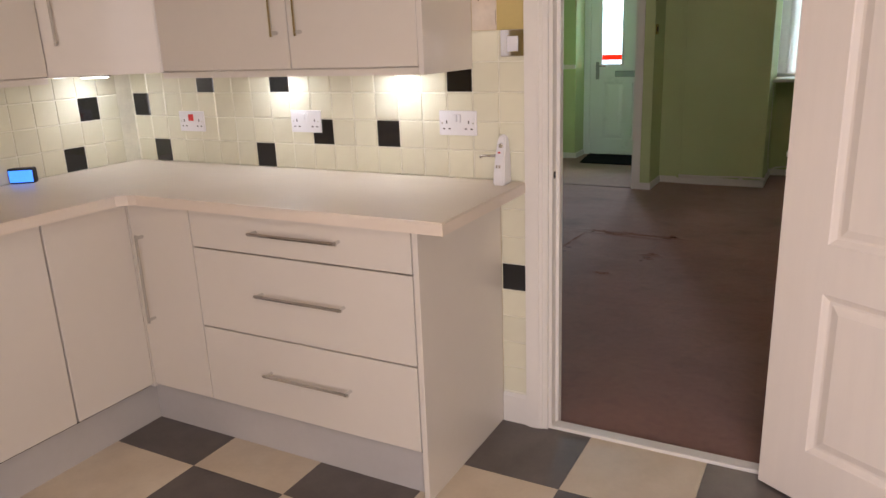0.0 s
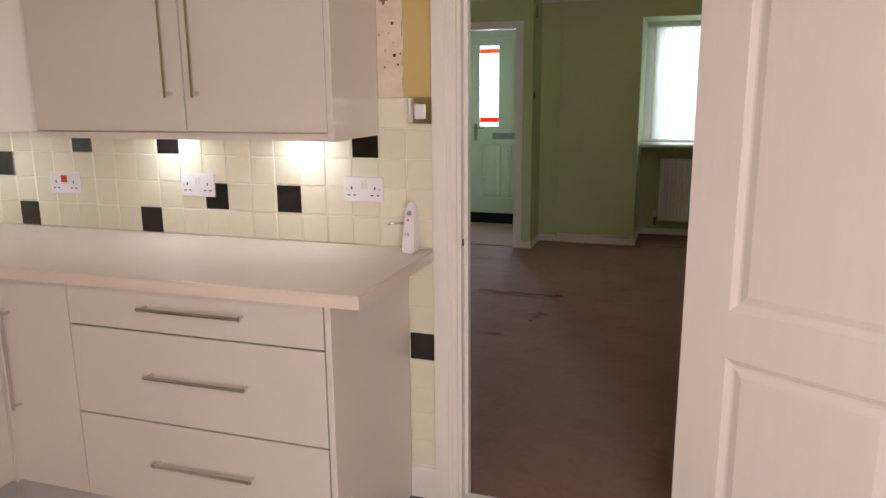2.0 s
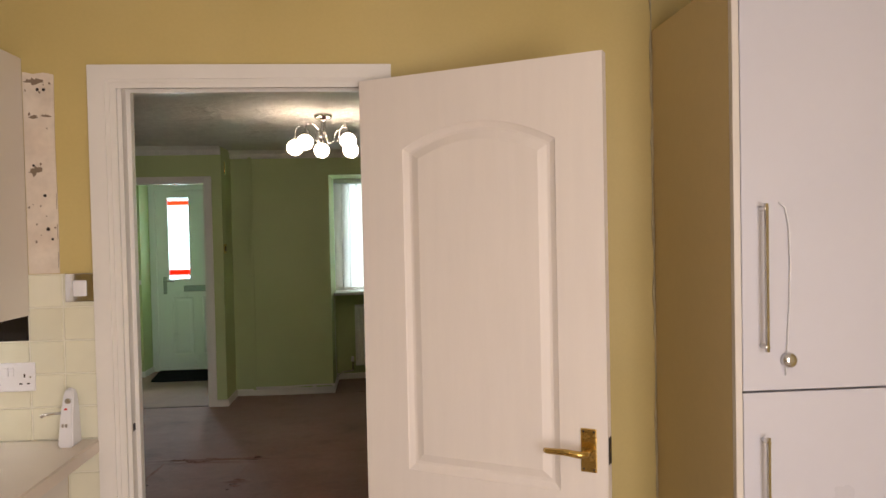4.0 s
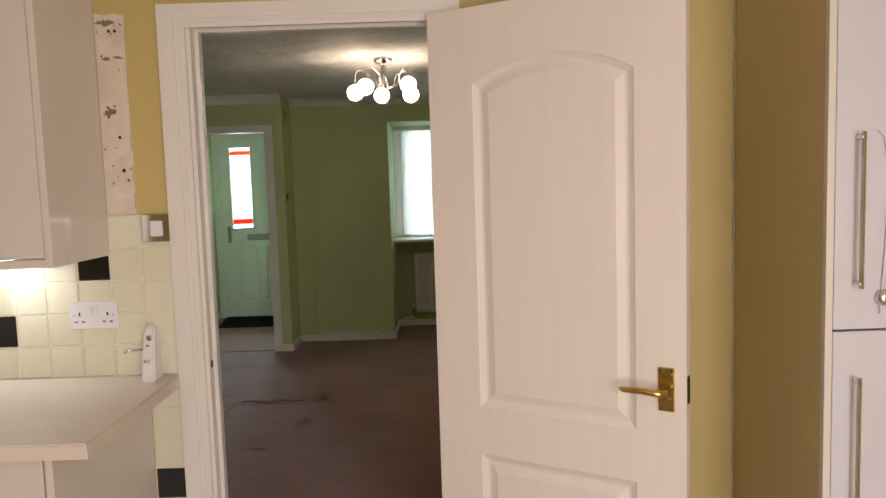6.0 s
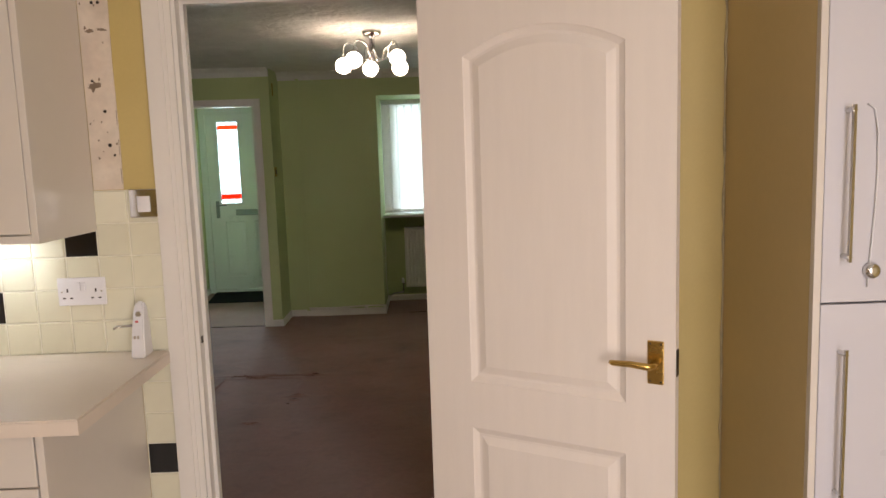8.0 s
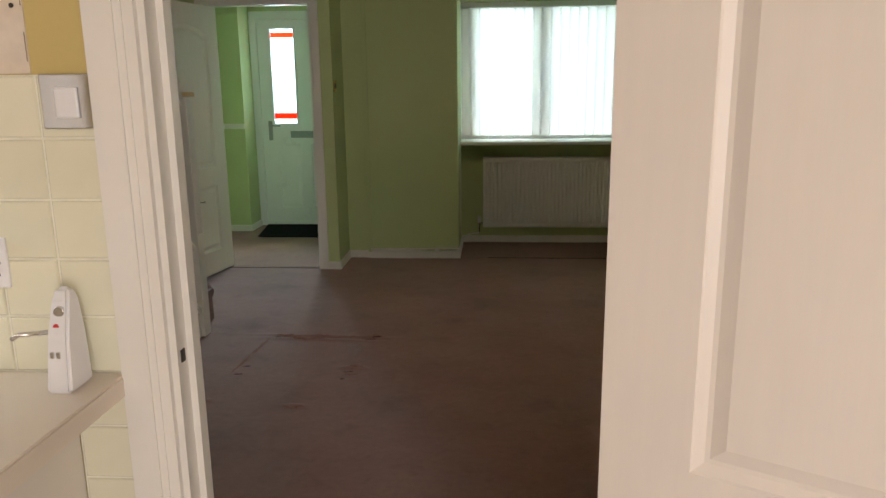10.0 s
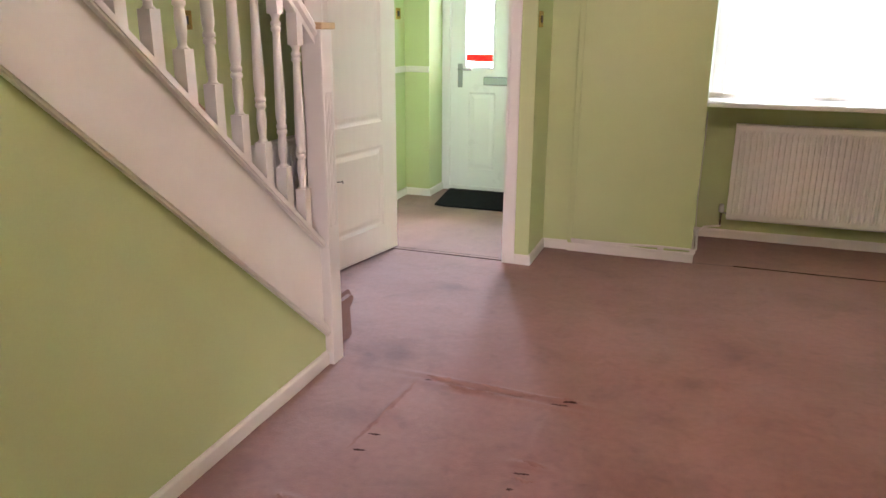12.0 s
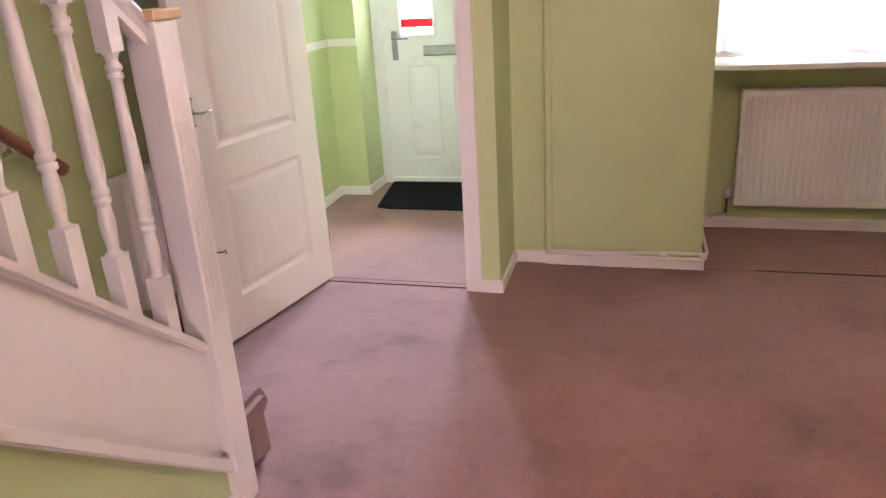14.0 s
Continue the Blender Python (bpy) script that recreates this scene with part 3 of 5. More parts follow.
# Dark raised slivers stand in for pits; their shade is in the colour.
for x, y, w in ((-0.725, 2.265, 0.026), (-0.718, 2.378, 0.026), (-0.686, 2.837, 0.022), (-0.148, 2.812, 0.04), (-0.11, 2.835, 0.03), (-0.178, 2.318, 0.03), (-0.194, 2.224, 0.014), (1.96, 3.15, 0.05)):
    ridge(((x - w, y - 0.004), (x, y), (x + w, y + 0.006)), 0.008, 0.005, CARPET_DARK, "carpet_tear", "dark spot with a pit's shade put in its colour")

for x0, x1, y0, y1, label in ((-1.575, -0.812, 4.5, 4.506, "dark seam in the carpet under the hall door"), (0.51, 1.93, 4.884, 4.8855, "dark seam in the carpet before the window recess")):
    setting("carpet_seam", one(x0, x1, y0, y1, 0.0, 0.0045, bevel=0.0015), CARPET_DARK, label, "carpet seam")

plan = KITCHEN

# ---- doors ----
def inset(poly, d):
    out, n = [], len(poly)
    for i in range(n):
        p, q, r = (Vector(poly[k % n]) for k in (i - 1, i, i + 1))
        a, b = (q - p).normalized(), (r - q).normalized()
        na, nb = Vector((-a.y, a.x)), Vector((-b.y, b.x))
        m = (na + nb).normalized()
        out.append(tuple(q + m * (d / max(m.dot(na), 0.3))))
    return out


def panel_face(bm, outer, panels, y, s, loops, hole=False):
    """A flat face at y with sunk panels; s is +1 or -1, the way into the leaf."""
    edges = []
    for poly in (outer, *panels):
        vs = [bm.verts.new((p[0], y, p[1])) for p in poly]
        edges += [bm.edges.new((vs[i], vs[(i + 1) % len(vs)])) for i in range(len(vs))]
    bmesh.ops.triangle_fill(bm, use_beauty=True, use_dissolve=False, edges=edges, normal=(0, -s, 0))
    for poly in panels:
        last = [bm.verts.new((p[0], y, p[1])) for p in poly]
        for d, depth in loops:
            nxt = [bm.verts.new((p[0], y + s * depth, p[1])) for p in inset(poly, d)]
            for i in range(len(last)):
                k = (i + 1) % len(last)
                bm.faces.new((last[i], last[k], nxt[k], nxt[i]))
            last = nxt
        if not hole:
            bm.faces.new(last)


def rect(x0, x1, z0, z1):
    return [(x0, z0), (x1, z0), (x1, z1), (x0, z1)]


def arched(x0, x1, z0, z1, rise, shoulder=0.05):
    """A panel whose top edge swells to a low arch between flat shoulders."""
    pts = [(x0, z0), (x1, z0), (x1, z1)]
    n = 14
    for i in range(1, n):
        u = i / n
        e = 1 - (2 * u - 1) ** 2
        pts.append((x1 + (x0 - x1) * u, z1 + rise * e))
    pts.append((x0, z1))
    return pts


MOULD = ((0.003, 0.003), (0.018, 0.01), (0.026, 0.01), (0.05, 0.002))


def panel_door(w, h, t, panels):
    bm = bmesh.new()
    outer = rect(0, w, 0, h)
    panel_face(bm, outer, panels, 0, 1, MOULD)
    panel_face(bm, outer, panels, t, -1, MOULD)
    for (x0, z0), (x1, z1) in zip(outer, outer[1:] + outer[:1]):
        bm.faces.new([bm.verts.new(p) for p in ((x0, 0, z0), (x1, 0, z1), (x1, t, z1), (x0, t, z0))])
    bmesh.ops.remove_doubles(bm, verts=bm.verts[:], dist=1e-5)
    return bm


def lever(parent, x, z, y, s, metal, label):
    """A lever handle on a back plate; it points towards the hinge, x = 0; s is the way out of the door."""
    a, b = sorted((y, y + s * 0.005))
    h = part("door_handle", one(x - 0.021 * (1 if metal is BRASS else 0.7), x + 0.021, a, b, z - 0.058, z + 0.058, bevel=0.002), metal, parent, label)
    bm = bmesh.new()
    thin = 1.0 if metal is BRASS else 0.62
    tube(bm, [(x, y + s * 0.004, z), (x, y + s * 0.045, z), (x - 0.01, y + s * 0.052, z), (x - 0.05 * thin, y + s * 0.053, z + 0.003),
              (x - 0.1 * thin, y + s * 0.05, z + 0.001), (x - 0.108 * thin, y + s * 0.044, z + 0.001)], [thin * r for r in (0.01, 0.009, 0.0095, 0.0085, 0.0075, 0.006)], 12)
    part("lever", bm, metal, h)
    for dx in (-0.014, 0.014):
        for dz in (-0.05, 0.05):
            part("screw", lathe(bmesh.new(), [(0.003, 0), (0.0025, s * 0.0015)], (x + dx, y + s * 0.005, z + dz), 8, "y"), DARK_METAL, h)


def leaf_door(name, w, label, category, metal, both=True, hz=0.935, hx=0.05):
    door = thing(name, (0, 0, 0), label, category)
    part("leaf", panel_door(w, 1.981, 0.036, [arched(0.145, w - 0.13, 0.815, 1.765, 0.065), rect(0.145, w - 0.13, 0.175, 0.672)]), DOOR_WHITE, door)
    lever(door, w - hx, hz, 0, -1, metal, "brass lever handle on an oblong plate" if metal is BRASS else "steel lever handle")
    if both:
        lever(door, w - hx, hz, 0.036, 1, metal, "")
    part("latch", one(w - 0.0005, w + 0.0025, 0.007, 0.029, 0.9, 0.97), DARK_METAL, door, "dark latch plate on the door edge")
    for z in (0.25, 1.7):
        bm = bmesh.new()
        tube(bm, [(-0.004, 0.032, z - 0.045), (-0.004, 0.032, z + 0.045)], 0.006, 8)
        part("hinge", bm, metal, door)
    return door


kitchen_door = leaf_door("door_1", 0.742, "white moulded two-panel door standing open into the kitchen", "door", BRASS)
kitchen_door.matrix_basis = pose(0.684, -0.04, 0.007, 0, 0, -31.0)
kitchen_door["kind"] = "structure"
hall_door = leaf_door("door_2", 0.79, "white moulded two-panel door open against the stairs", "door", STEEL, hz=0.975, hx=0.021)
hall_door["kind"] = "structure"
plan = FAR_ROOMS
hall_door.matrix_basis = placed(pose(-1.556, 4.545, 0.014, 0, 0, -101.5))

# hall door frame
hf = thing("door_frame", (-1.6, 4.48, 0), "white painted frame round the hall doorway", "door frame", kind="structure")
part("lining", boxes((-1.6, -1.575, 4.475, 4.585, 0, 2.07), (-0.812, -0.79, 4.475, 4.585, 0, 2.07), (-1.575, -0.812, 4.475, 4.585, 2.045, 2.07)), GLOSS, hf)
part("architrave", boxes((-1.65, -1.596, 4.466, 4.48, 0, 2.11), (-0.794, -0.736, 4.466, 4.48, 0, 2.11), (-1.596, -0.794, 4.466, 4.48, 2.06, 2.11), bevel=0.003), GLOSS, hf)

# front door
FX0, FX1, FY = -1.80, -0.90, 6.38
fd = thing("door_3", (FX0, FY, 0), "white front door with two leaded glass panes and red bands", "front door", kind="structure")
part("door_frame", boxes((FX0 - 0.06, FX0 + 0.012, FY - 0.005, FY + 0.09, 0, 2.19), (FX1 - 0.012, FX1 + 0.06, FY - 0.005, FY + 0.09, 0, 2.19),
     (FX0, FX1, FY - 0.005, FY + 0.09, 2.108, 2.19), (FX0, FX1, FY, FY + 0.09, 0, 0.042), bevel=0.004), UPVC, fd)
bm = bmesh.new()
glz = [rect(-1.655, -1.425, 1.075, 2.02), rect(-1.228, -0.998, 1.075, 2.02)]
low = [rect(-1.63, -1.40, 0.19, 0.86), rect(-1.30, -1.07, 0.19, 0.86)]
outer = rect(FX0 + 0.004, FX1 - 0.004, 0.035, 2.12)
edges = []
for face_y, s in ((FY + 0.02, 1), (FY + 0.065, -1)):
    edges = []
    for poly in (outer, *glz, *low):
        vs = [bm.verts.new((p[0], face_y, p[1])) for p in poly]
        edges += [bm.edges.new((vs[i], vs[(i + 1) % 4])) for i in range(4)]
    bmesh.ops.triangle_fill(bm, use_beauty=True, use_dissolve=False, edges=edges, normal=(0, -s, 0))
    for poly in low:
        last = [bm.verts.new((p[0], face_y, p[1])) for p in poly]
        for d, depth in ((0.01, 0.008), (0.022, 0.008), (0.05, 0.001)):
            nxt = [bm.verts.new((p[0], face_y + s * depth, p[1])) for p in inset(poly, d)]
            for i in range(4):
                bm.faces.new((last[i], last[(i + 1) % 4], nxt[(i + 1) % 4], nxt[i]))
            last = nxt
        bm.faces.new(last)
for poly in glz:
    for (x0, z0), (x1, z1) in zip(poly, poly[1:] + poly[:1]):
        bm.faces.new([bm.verts.new(p) for p in ((x0, FY + 0.02, z0), (x1, FY + 0.02, z1), (x1, FY + 0.065, z1), (x0, FY + 0.065, z0))])
leaf = part("leaf", bm, UPVC, fd)
for poly in glz:
    (x0, z0), (x1, z1) = poly[0], poly[2]
    part("glazing_bead", boxes((x0 - 0.02, x0, FY + 0.006, FY + 0.02, z0 - 0.02, z1 + 0.02), (x1, x1 + 0.02, FY + 0.006, FY + 0.02, z0 - 0.02, z1 + 0.02),
         (x0, x1, FY + 0.006, FY + 0.02, z0 - 0.02, z0), (x0, x1, FY + 0.006, FY + 0.02, z1, z1 + 0.02), bevel=0.004), UPVC, fd)
    pane = part("pane", one(x0, x1, FY + 0.04, FY + 0.046, z0, z1), FROST, fd, "obscured glass pane")
    pane.visible_shadow = False
    part("red_band", one(x0, x1, FY + 0.034, FY + 0.039, z0 + 0.045, z0 + 0.105), RED_GLASS, pane, "red glass band")
    part("red_band", one(x0, x1, FY + 0.034, FY + 0.039, z1 - 0.085, z1 - 0.035), ORANGE_GLASS, pane, "orange-red glass band")
    bm = bmesh.new()
    xm = (x0 + x1) / 2
    for sgn in (-1, 1):
        tube(bm, [(xm + sgn * 0.035 * math.sin(math.pi * k / 12) * (1 + 0.5 * math.sin(k)), FY + 0.036, z0 + 0.2 + 0.6 * k / 24) for k in range(25)], 0.0028, 6)
        tube(bm, [(xm + sgn * 0.07, FY + 0.036, z0 + 0.11), (xm + sgn * 0.07, FY + 0.036, z0 + 0.5), (xm + sgn * 0.045, FY + 0.036, z0 + 0.8)], 0.0022, 6)
    part("lead_pattern", bm, LEAD, pane, "curved lead pattern")
h = part("door_handle", one(-1.725, -1.685, FY + 0.01, FY + 0.02, 0.9, 1.1, bevel=0.003), PEWTER, fd, "steel lever handle on a long plate")
bm = bmesh.new()
tube(bm, [(-1.705, FY + 0.012, 1.055), (-1.705, FY - 0.035, 1.055), (-1.69, FY - 0.042, 1.055), (-1.59, FY - 0.04, 1.053)], 0.009, 10)
part("lever", bm, PEWTER, h)
lp = part("letter_plate", one(-1.5, -1.2, FY + 0.006, FY + 0.02, 0.925, 0.995, bevel=0.004), PEWTER, fd, "grey metal letter plate")
part("flap", one(-1.485, -1.215, FY + 0.001, FY + 0.006, 0.935, 0.985, bevel=0.002), PEWTER, lp)

bm = bmesh.new()
pr = [(-1.78, 6.36), (-0.95, 6.36), (-0.95, 5.72), (-1.62, 5.72), (-1.70, 5.75)]
prism(bm, pr, "z", 0.002, 0.014)
tagged(part("door_mat", bm, MAT), "black ribbed door mat inside the front door", "door mat")

# ---- window with blinds ----
WX0, WX1, WZ0, WZ1 = 0.265, 1.95, 0.955, 2.14
win = thing("window_1", (1.1, WY, WZ0), "white framed three-light window behind closed blinds", "window", kind="structure")
fr = part("window_frame", boxes((WX0, WX0 + 0.055, WY, WY + 0.06, WZ0, WZ1), (WX1 - 0.055, WX1, WY, WY + 0.06, WZ0, WZ1),
     (WX0 + 0.055, WX1 - 0.055, WY, WY + 0.06, WZ0, WZ0 + 0.055), (WX0 + 0.055, WX1 - 0.055, WY, WY + 0.06, WZ1 - 0.055, WZ1), bevel=0.004), UPVC, win)
for x in (0.855, 1.53):
    part("mullion", one(x - 0.05, x + 0.05, WY + 0.002, WY + 0.058, WZ0 + 0.055, WZ1 - 0.055, bevel=0.004), UPVC, win)
for x0, x1 in ((0.32, 0.805), (0.905, 1.48), (1.58, 1.895)):
    p = part("pane", one(x0, x1, WY + 0.025, WY + 0.031, WZ0 + 0.055, WZ1 - 0.055), GLASS, win)
    p.visible_shadow = False
part("window_sill", one(WX0 + 0.001, WX1 - 0.001, 5.2, WY + 0.02, 0.928, 0.958, bevel=0.008), GLOSS, win, "white gloss window sill")
part("sill_bracket", one(1.87, 1.949, 5.19, 5.26, 0.885, 0.927, bevel=0.006), GLOSS, win)

BY = 5.44
blinds = thing("vertical_blinds", (1.1, BY, WZ1), "white vertical blinds drawn closed over the window", "blinds")
part("head_rail", one(WX0 + 0.01, WX1 - 0.01, BY - 0.02, BY + 0.02, WZ1 - 0.05, WZ1 - 0.004, bevel=0.004), UPVC, blinds)
n_v = 22
rng = random.Random(4)
for i in range(n_v):
    x = WX0 + 0.05 + (WX1 - WX0 - 0.1) * i / (n_v - 1)
    a = radians(6 + rng.uniform(-2.5, 2.5))
    bm = bmesh.new()
    seg = 6
    rows = []
    for z in (0.995, 1.0, 2.08, 2.09):
        row = []
        for k in range(seg + 1):
            u = (k / seg - 0.5) * 0.0778
            bow = 0.005 * (1 - (2 * k / seg - 1) ** 2)
            row.append(bm.verts.new((x + u * math.cos(a) - bow * math.sin(a), BY - u * math.sin(a) - bow * math.cos(a), z)))
        rows.append(row)
    for q, w in zip(rows, rows[1:]):
        for k in range(seg):
            bm.faces.new((q[k], q[k + 1], w[k + 1], w[k])).smooth = True
    bmesh.ops.solidify(bm, geom=bm.faces[:], thickness=0.0012)
    v = part("vane", bm, BLIND, blinds)
    bm = bmesh.new()
    box(bm, x - 0.042, x + 0.042, BY - 0.004, BY + 0.004, 0.965, 0.999, bevel=0.002)
    bmesh.ops.rotate(bm, verts=bm.verts[:], cent=(x, BY, 0), matrix=Matrix.Rotation(-a, 3, "Z"))
    part("bottom_weight", bm, BLIND, v)
bm = bmesh.new()
tube(bm, [(WX0 + 0.03 + 0.05 * k, BY - 0.01 - 0.004 * (k % 2), 0.975) for k in range(33)], 0.0022, 6)
part("bottom_chain", bm, PLASTIC, blinds, "white beaded spacing chain")

# outside, seen only as a glow through the blinds
setting("ground", one(-60, 60, 6.7, 90, -0.3, -0.12), paint("pale_paving", (0.32, 0.3, 0.28), 0.8, 0.15, 1, 0.2), "pale paving outside the house", "ground")

# ---- radiators ----
def radiator(name, w, hgt, label, ribs, plain=False):
    """Stands on the wall plane y = 0.09, looks to -y, left bottom corner at the origin."""
    r = thing(name, (0, 0, 0), label, "radiator")
    bm = bmesh.new()
    prof = []
    edge = 0.02
    pitch = (w - 2 * edge) / ribs
    prof.append((0, 0.004))
    prof.append((edge, 0.0))
    for i in range(ribs):
        x = edge + i * pitch
        prof += [(x + 0.12 * pitch, 0.0), (x + 0.32 * pitch, 0.009), (x + 0.68 * pitch, 0.009), (x + 0.88 * pitch, 0.0)]
    prof += [(w - edge, 0.0), (w, 0.004)]
    zs = [(0.0, 1.0, 0.006), (0.012, 0.0, 0.0), (0.035, 0.0, 0.0), (0.06, 1.0, 0.0), (hgt - 0.06, 1.0, 0.0), (hgt - 0.035, 0.0, 0.0), (hgt - 0.012, 0.0, 0.0), (hgt, 1.0, 0.006)]
    rows = []
    for z, deep, back in zs:
        rows.append([bm.verts.new((x, back + (d * deep if back == 0 else 0), z)) for x, d in prof])
    for q, u in zip(rows, rows[1:]):
        for k in range(len(prof) - 1):
            bm.faces.new((q[k], q[k + 1], u[k + 1], u[k]))
    part("front_panel", bm, RAD, r)
    part("side_panel", one(-0.002, 0.004, 0.006, 0.075, 0.004, hgt - 0.002, bevel=0.0015), RAD, r)
    part("side_panel", one(w - 0.004, w + 0.002, 0.006, 0.075, 0.004, hgt - 0.002, bevel=0.0015), RAD, r)
    part("back_panel", one(0.004, w - 0.004, 0.06, 0.075, 0.0, hgt - 0.012), RAD, r)
    rows = [(0.0, w, 0.006, 0.014, hgt - 0.004, hgt), (0.0, w, 0.066, 0.075, hgt - 0.004, hgt)]
    n = int(w / 0.022)
    rows += [(w * i / n, w * i / n + 0.008, 0.014, 0.066, hgt - 0.006, hgt - 0.001) for i in range(n)]
    part("top_grille", boxes(*rows), RAD, r)
    for x, s in ((0, -1), (w, 1)):
        bm = bmesh.new()
        tube(bm, [(x, 0.04, 0.035), (x + s * 0.035, 0.04, 0.035), (x + s * 0.035, 0.04, -0.06)], 0.009, 8)
        v = part("valve", bm, CHROME, r, "chrome radiator valve")
        bm = bmesh.new()
        lathe(bm, [(0.013, 0.02), (0.016, 0.025), (0.016, 0.06), (0.011, 0.075)], (x + s * 0.035, 0.04, 0.02), 14)
        part("valve_cap", bm, PLASTIC if s < 0 else DARK_METAL, v)
    for x in (0.2 * w, 0.8 * w):
        part("bracket", one(x - 0.015, x + 0.015, 0.075, 0.098, 0.08, hgt - 0.06), RAD, r)
    return r


rad = radiator("radiator", 1.262, 0.63, "white ribbed panel radiator under the window", 36)
rad.matrix_basis = placed(pose(0.462, WY - 0.1, 0.155))
rad2 = radiator("radiator", 0.62, 0.56, "white ribbed panel radiator on the stair wall", 18)
plan = STAIR_WALL
rad2.matrix_basis = placed(pose(LX0 + 0.1, 3.7, 0.185, 0, 0, 90))
plan = FAR_ROOMS

# pipes on the boxing
bm = bmesh.new()
tube(bm, [(-0.46, 4.858, 0.082), (-0.2, 4.858, 0.08), (0.1, 4.858, 0.09), (0.272, 4.858, 0.088), (0.29, 4.875, 0.088), (0.29, 5.3, 0.09), (0.33, 5.44, 0.095), (0.43, 5.49, 0.1)], 0.0075, 8)
pipe = tagged(part("heating_pipe", bm, GLOSS), "white painted heating pipe clipped above the skirting", "pipe")
bm = bmesh.new()
tube(bm, [(-0.46, 4.858, 0.07), (-0.1, 4.856, 0.067), (0.05, 4.855, 0.06), (0.285, 4.855, 0.066)], 0.0075, 8)
tagged(part("heating_pipe", bm, GLOSS), "white painted heating pipe clipped above the skirting", "pipe")
for x in (0.07, 0.255):
    bm = bmesh.new()
    lathe(bm, [(0.011, 0), (0.013, 0.004), (0.013, 0.03), (0.011, 0.034)], (x, 4.857, 0.078), 10, "x")
    tagged(part("pipe_joint", bm, GLOSS), "white painted pipe joint above the skirting", "pipe joint", "pipe joints")

# ---- stairs ----
plan = STAIRS
S0, RISE, GO = 3.155, 0.195, 0.2295
stairs = thing("staircase", (-1.6, S0, 0), "white painted open staircase with carpeted treads and turned balusters", "staircase", kind="structure")
for i in range(12):
    y1 = S0 - i * GO
    bm = bmesh.new()
    z = RISE * (i + 1) + (0.045 if i == 0 else 0)
    x1 = -1.165 if i == 0 else -1.185
    nose = [(y1 - 0.022 + 0.044 * math.cos(radians(a)), z - 0.044 + 0.044 * math.sin(radians(a))) for a in (-55, -30, -5, 20, 45, 68, 90)]
    prof = [(y1 - GO - 0.02, z - RISE), (y1 - 0.002, z - RISE if i else 0.0), (y1 - 0.012, z - 0.088), *nose, (y1 - GO - 0.02, z)]
    prism(bm, prof, "x", LX0 + 0.02, x1)
    bmesh.ops.recalc_face_normals(bm, faces=bm.faces[:])
    if i == 0:
        es = [e for e in bm.edges if abs(e.verts[0].co.x - x1) < 1e-6 and abs(e.verts[1].co.x - x1) < 1e-6]
        bmesh.ops.bevel(bm, geom=es, offset=0.022, segments=4, affect="EDGES")
    part("carpeted_step", bm, CARPET, stairs, "mauve-brown carpeted step with a rounded nosing")
SL = 0.855


def top_line(y):
    return 0.545 + SL * (2.875 - y)


def low_line(y):
    return 0.13 + 0.86 * (2.87 - y)


YA, YB = 0.55, 2.88
bm = bmesh.new()
prism(bm, [(YB, low_line(YB)), (YB, top_line(YB) - 0.035), (YA, top_line(YA) - 0.035), (YA, low_line(YA))], "x", -1.188, -1.162)
part("string_board", bm, GLOSS, stairs, "white gloss string board")
bm = bmesh.new()
prism(bm, [(YB, top_line(YB) - 0.036), (YB, top_line(YB)), (YA, top_line(YA)), (YA, top_line(YA) - 0.036)], "x", -1.2, -1.137)
bmesh.ops.bevel(bm, geom=bm.edges[:], offset=0.006, segments=2, affect="EDGES")
part("base_rail", bm, GLOSS, stairs, "white gloss base rail")
bm = bmesh.new()
prism(bm, [(YB, low_line(YB)), (YB, low_line(YB) + 0.053), (YA, low_line(YA) + 0.053), (YA, low_line(YA))], "x", -1.162, -1.13)
bmesh.ops.bevel(bm, geom=bm.edges[:], offset=0.008, segments=3, affect="EDGES")
part("string_moulding", bm, GLOSS, stairs, "white moulding under the string")
bm = bmesh.new()
prism(bm, [(2.88, 0), (2.88, low_line(2.88) + 0.02), (0.3, low_line(0.3) + 0.02), (0.12, low_line(0.3) + 0.02), (0.12, 0)], "x", -1.28, -1.157)
setting("wall_under_stairs", bm, GREEN, "green painted panel wall under the stairs", "wall")

# newel post
newel = part("newel_post", one(-1.205, -1.12, 2.872, 2.958, 0, 1.36, bevel=0.004), GLOSS, stairs, "white gloss newel post with flutes")
bm = bmesh.new()
for k in range(3):
    y = 2.893 + 0.022 * k
    box(bm, -1.1205, -1.1175, y - 0.008, y - 0.002, 0.6, 1.13)
    box(bm, -1.1205, -1.1175, y + 0.002, y + 0.008, 0.6, 1.13)
part("flute", bm, GLOSS, newel)
part("newel_cap", one(-1.217, -1.108, 2.86, 2.97, 1.36, 1.385, bevel=0.005), CAPWOOD, newel, "bare pine newel cap")

for y, z in ((2.957, 0.77),):
    bm = bmesh.new()
    tube(bm, [(-1.125, y, z), (-1.105, y + 0.006, z), (-1.098, y + 0.006, z + 0.006), (-1.095, y + 0.004, z - 0.004)], 0.0022, 6)
    part("screw_eye", bm, DARK_METAL, newel, "small dark screw eye")

# handrail
def rail_low(y):
    return 1.272 + SL * (2.915 - y)


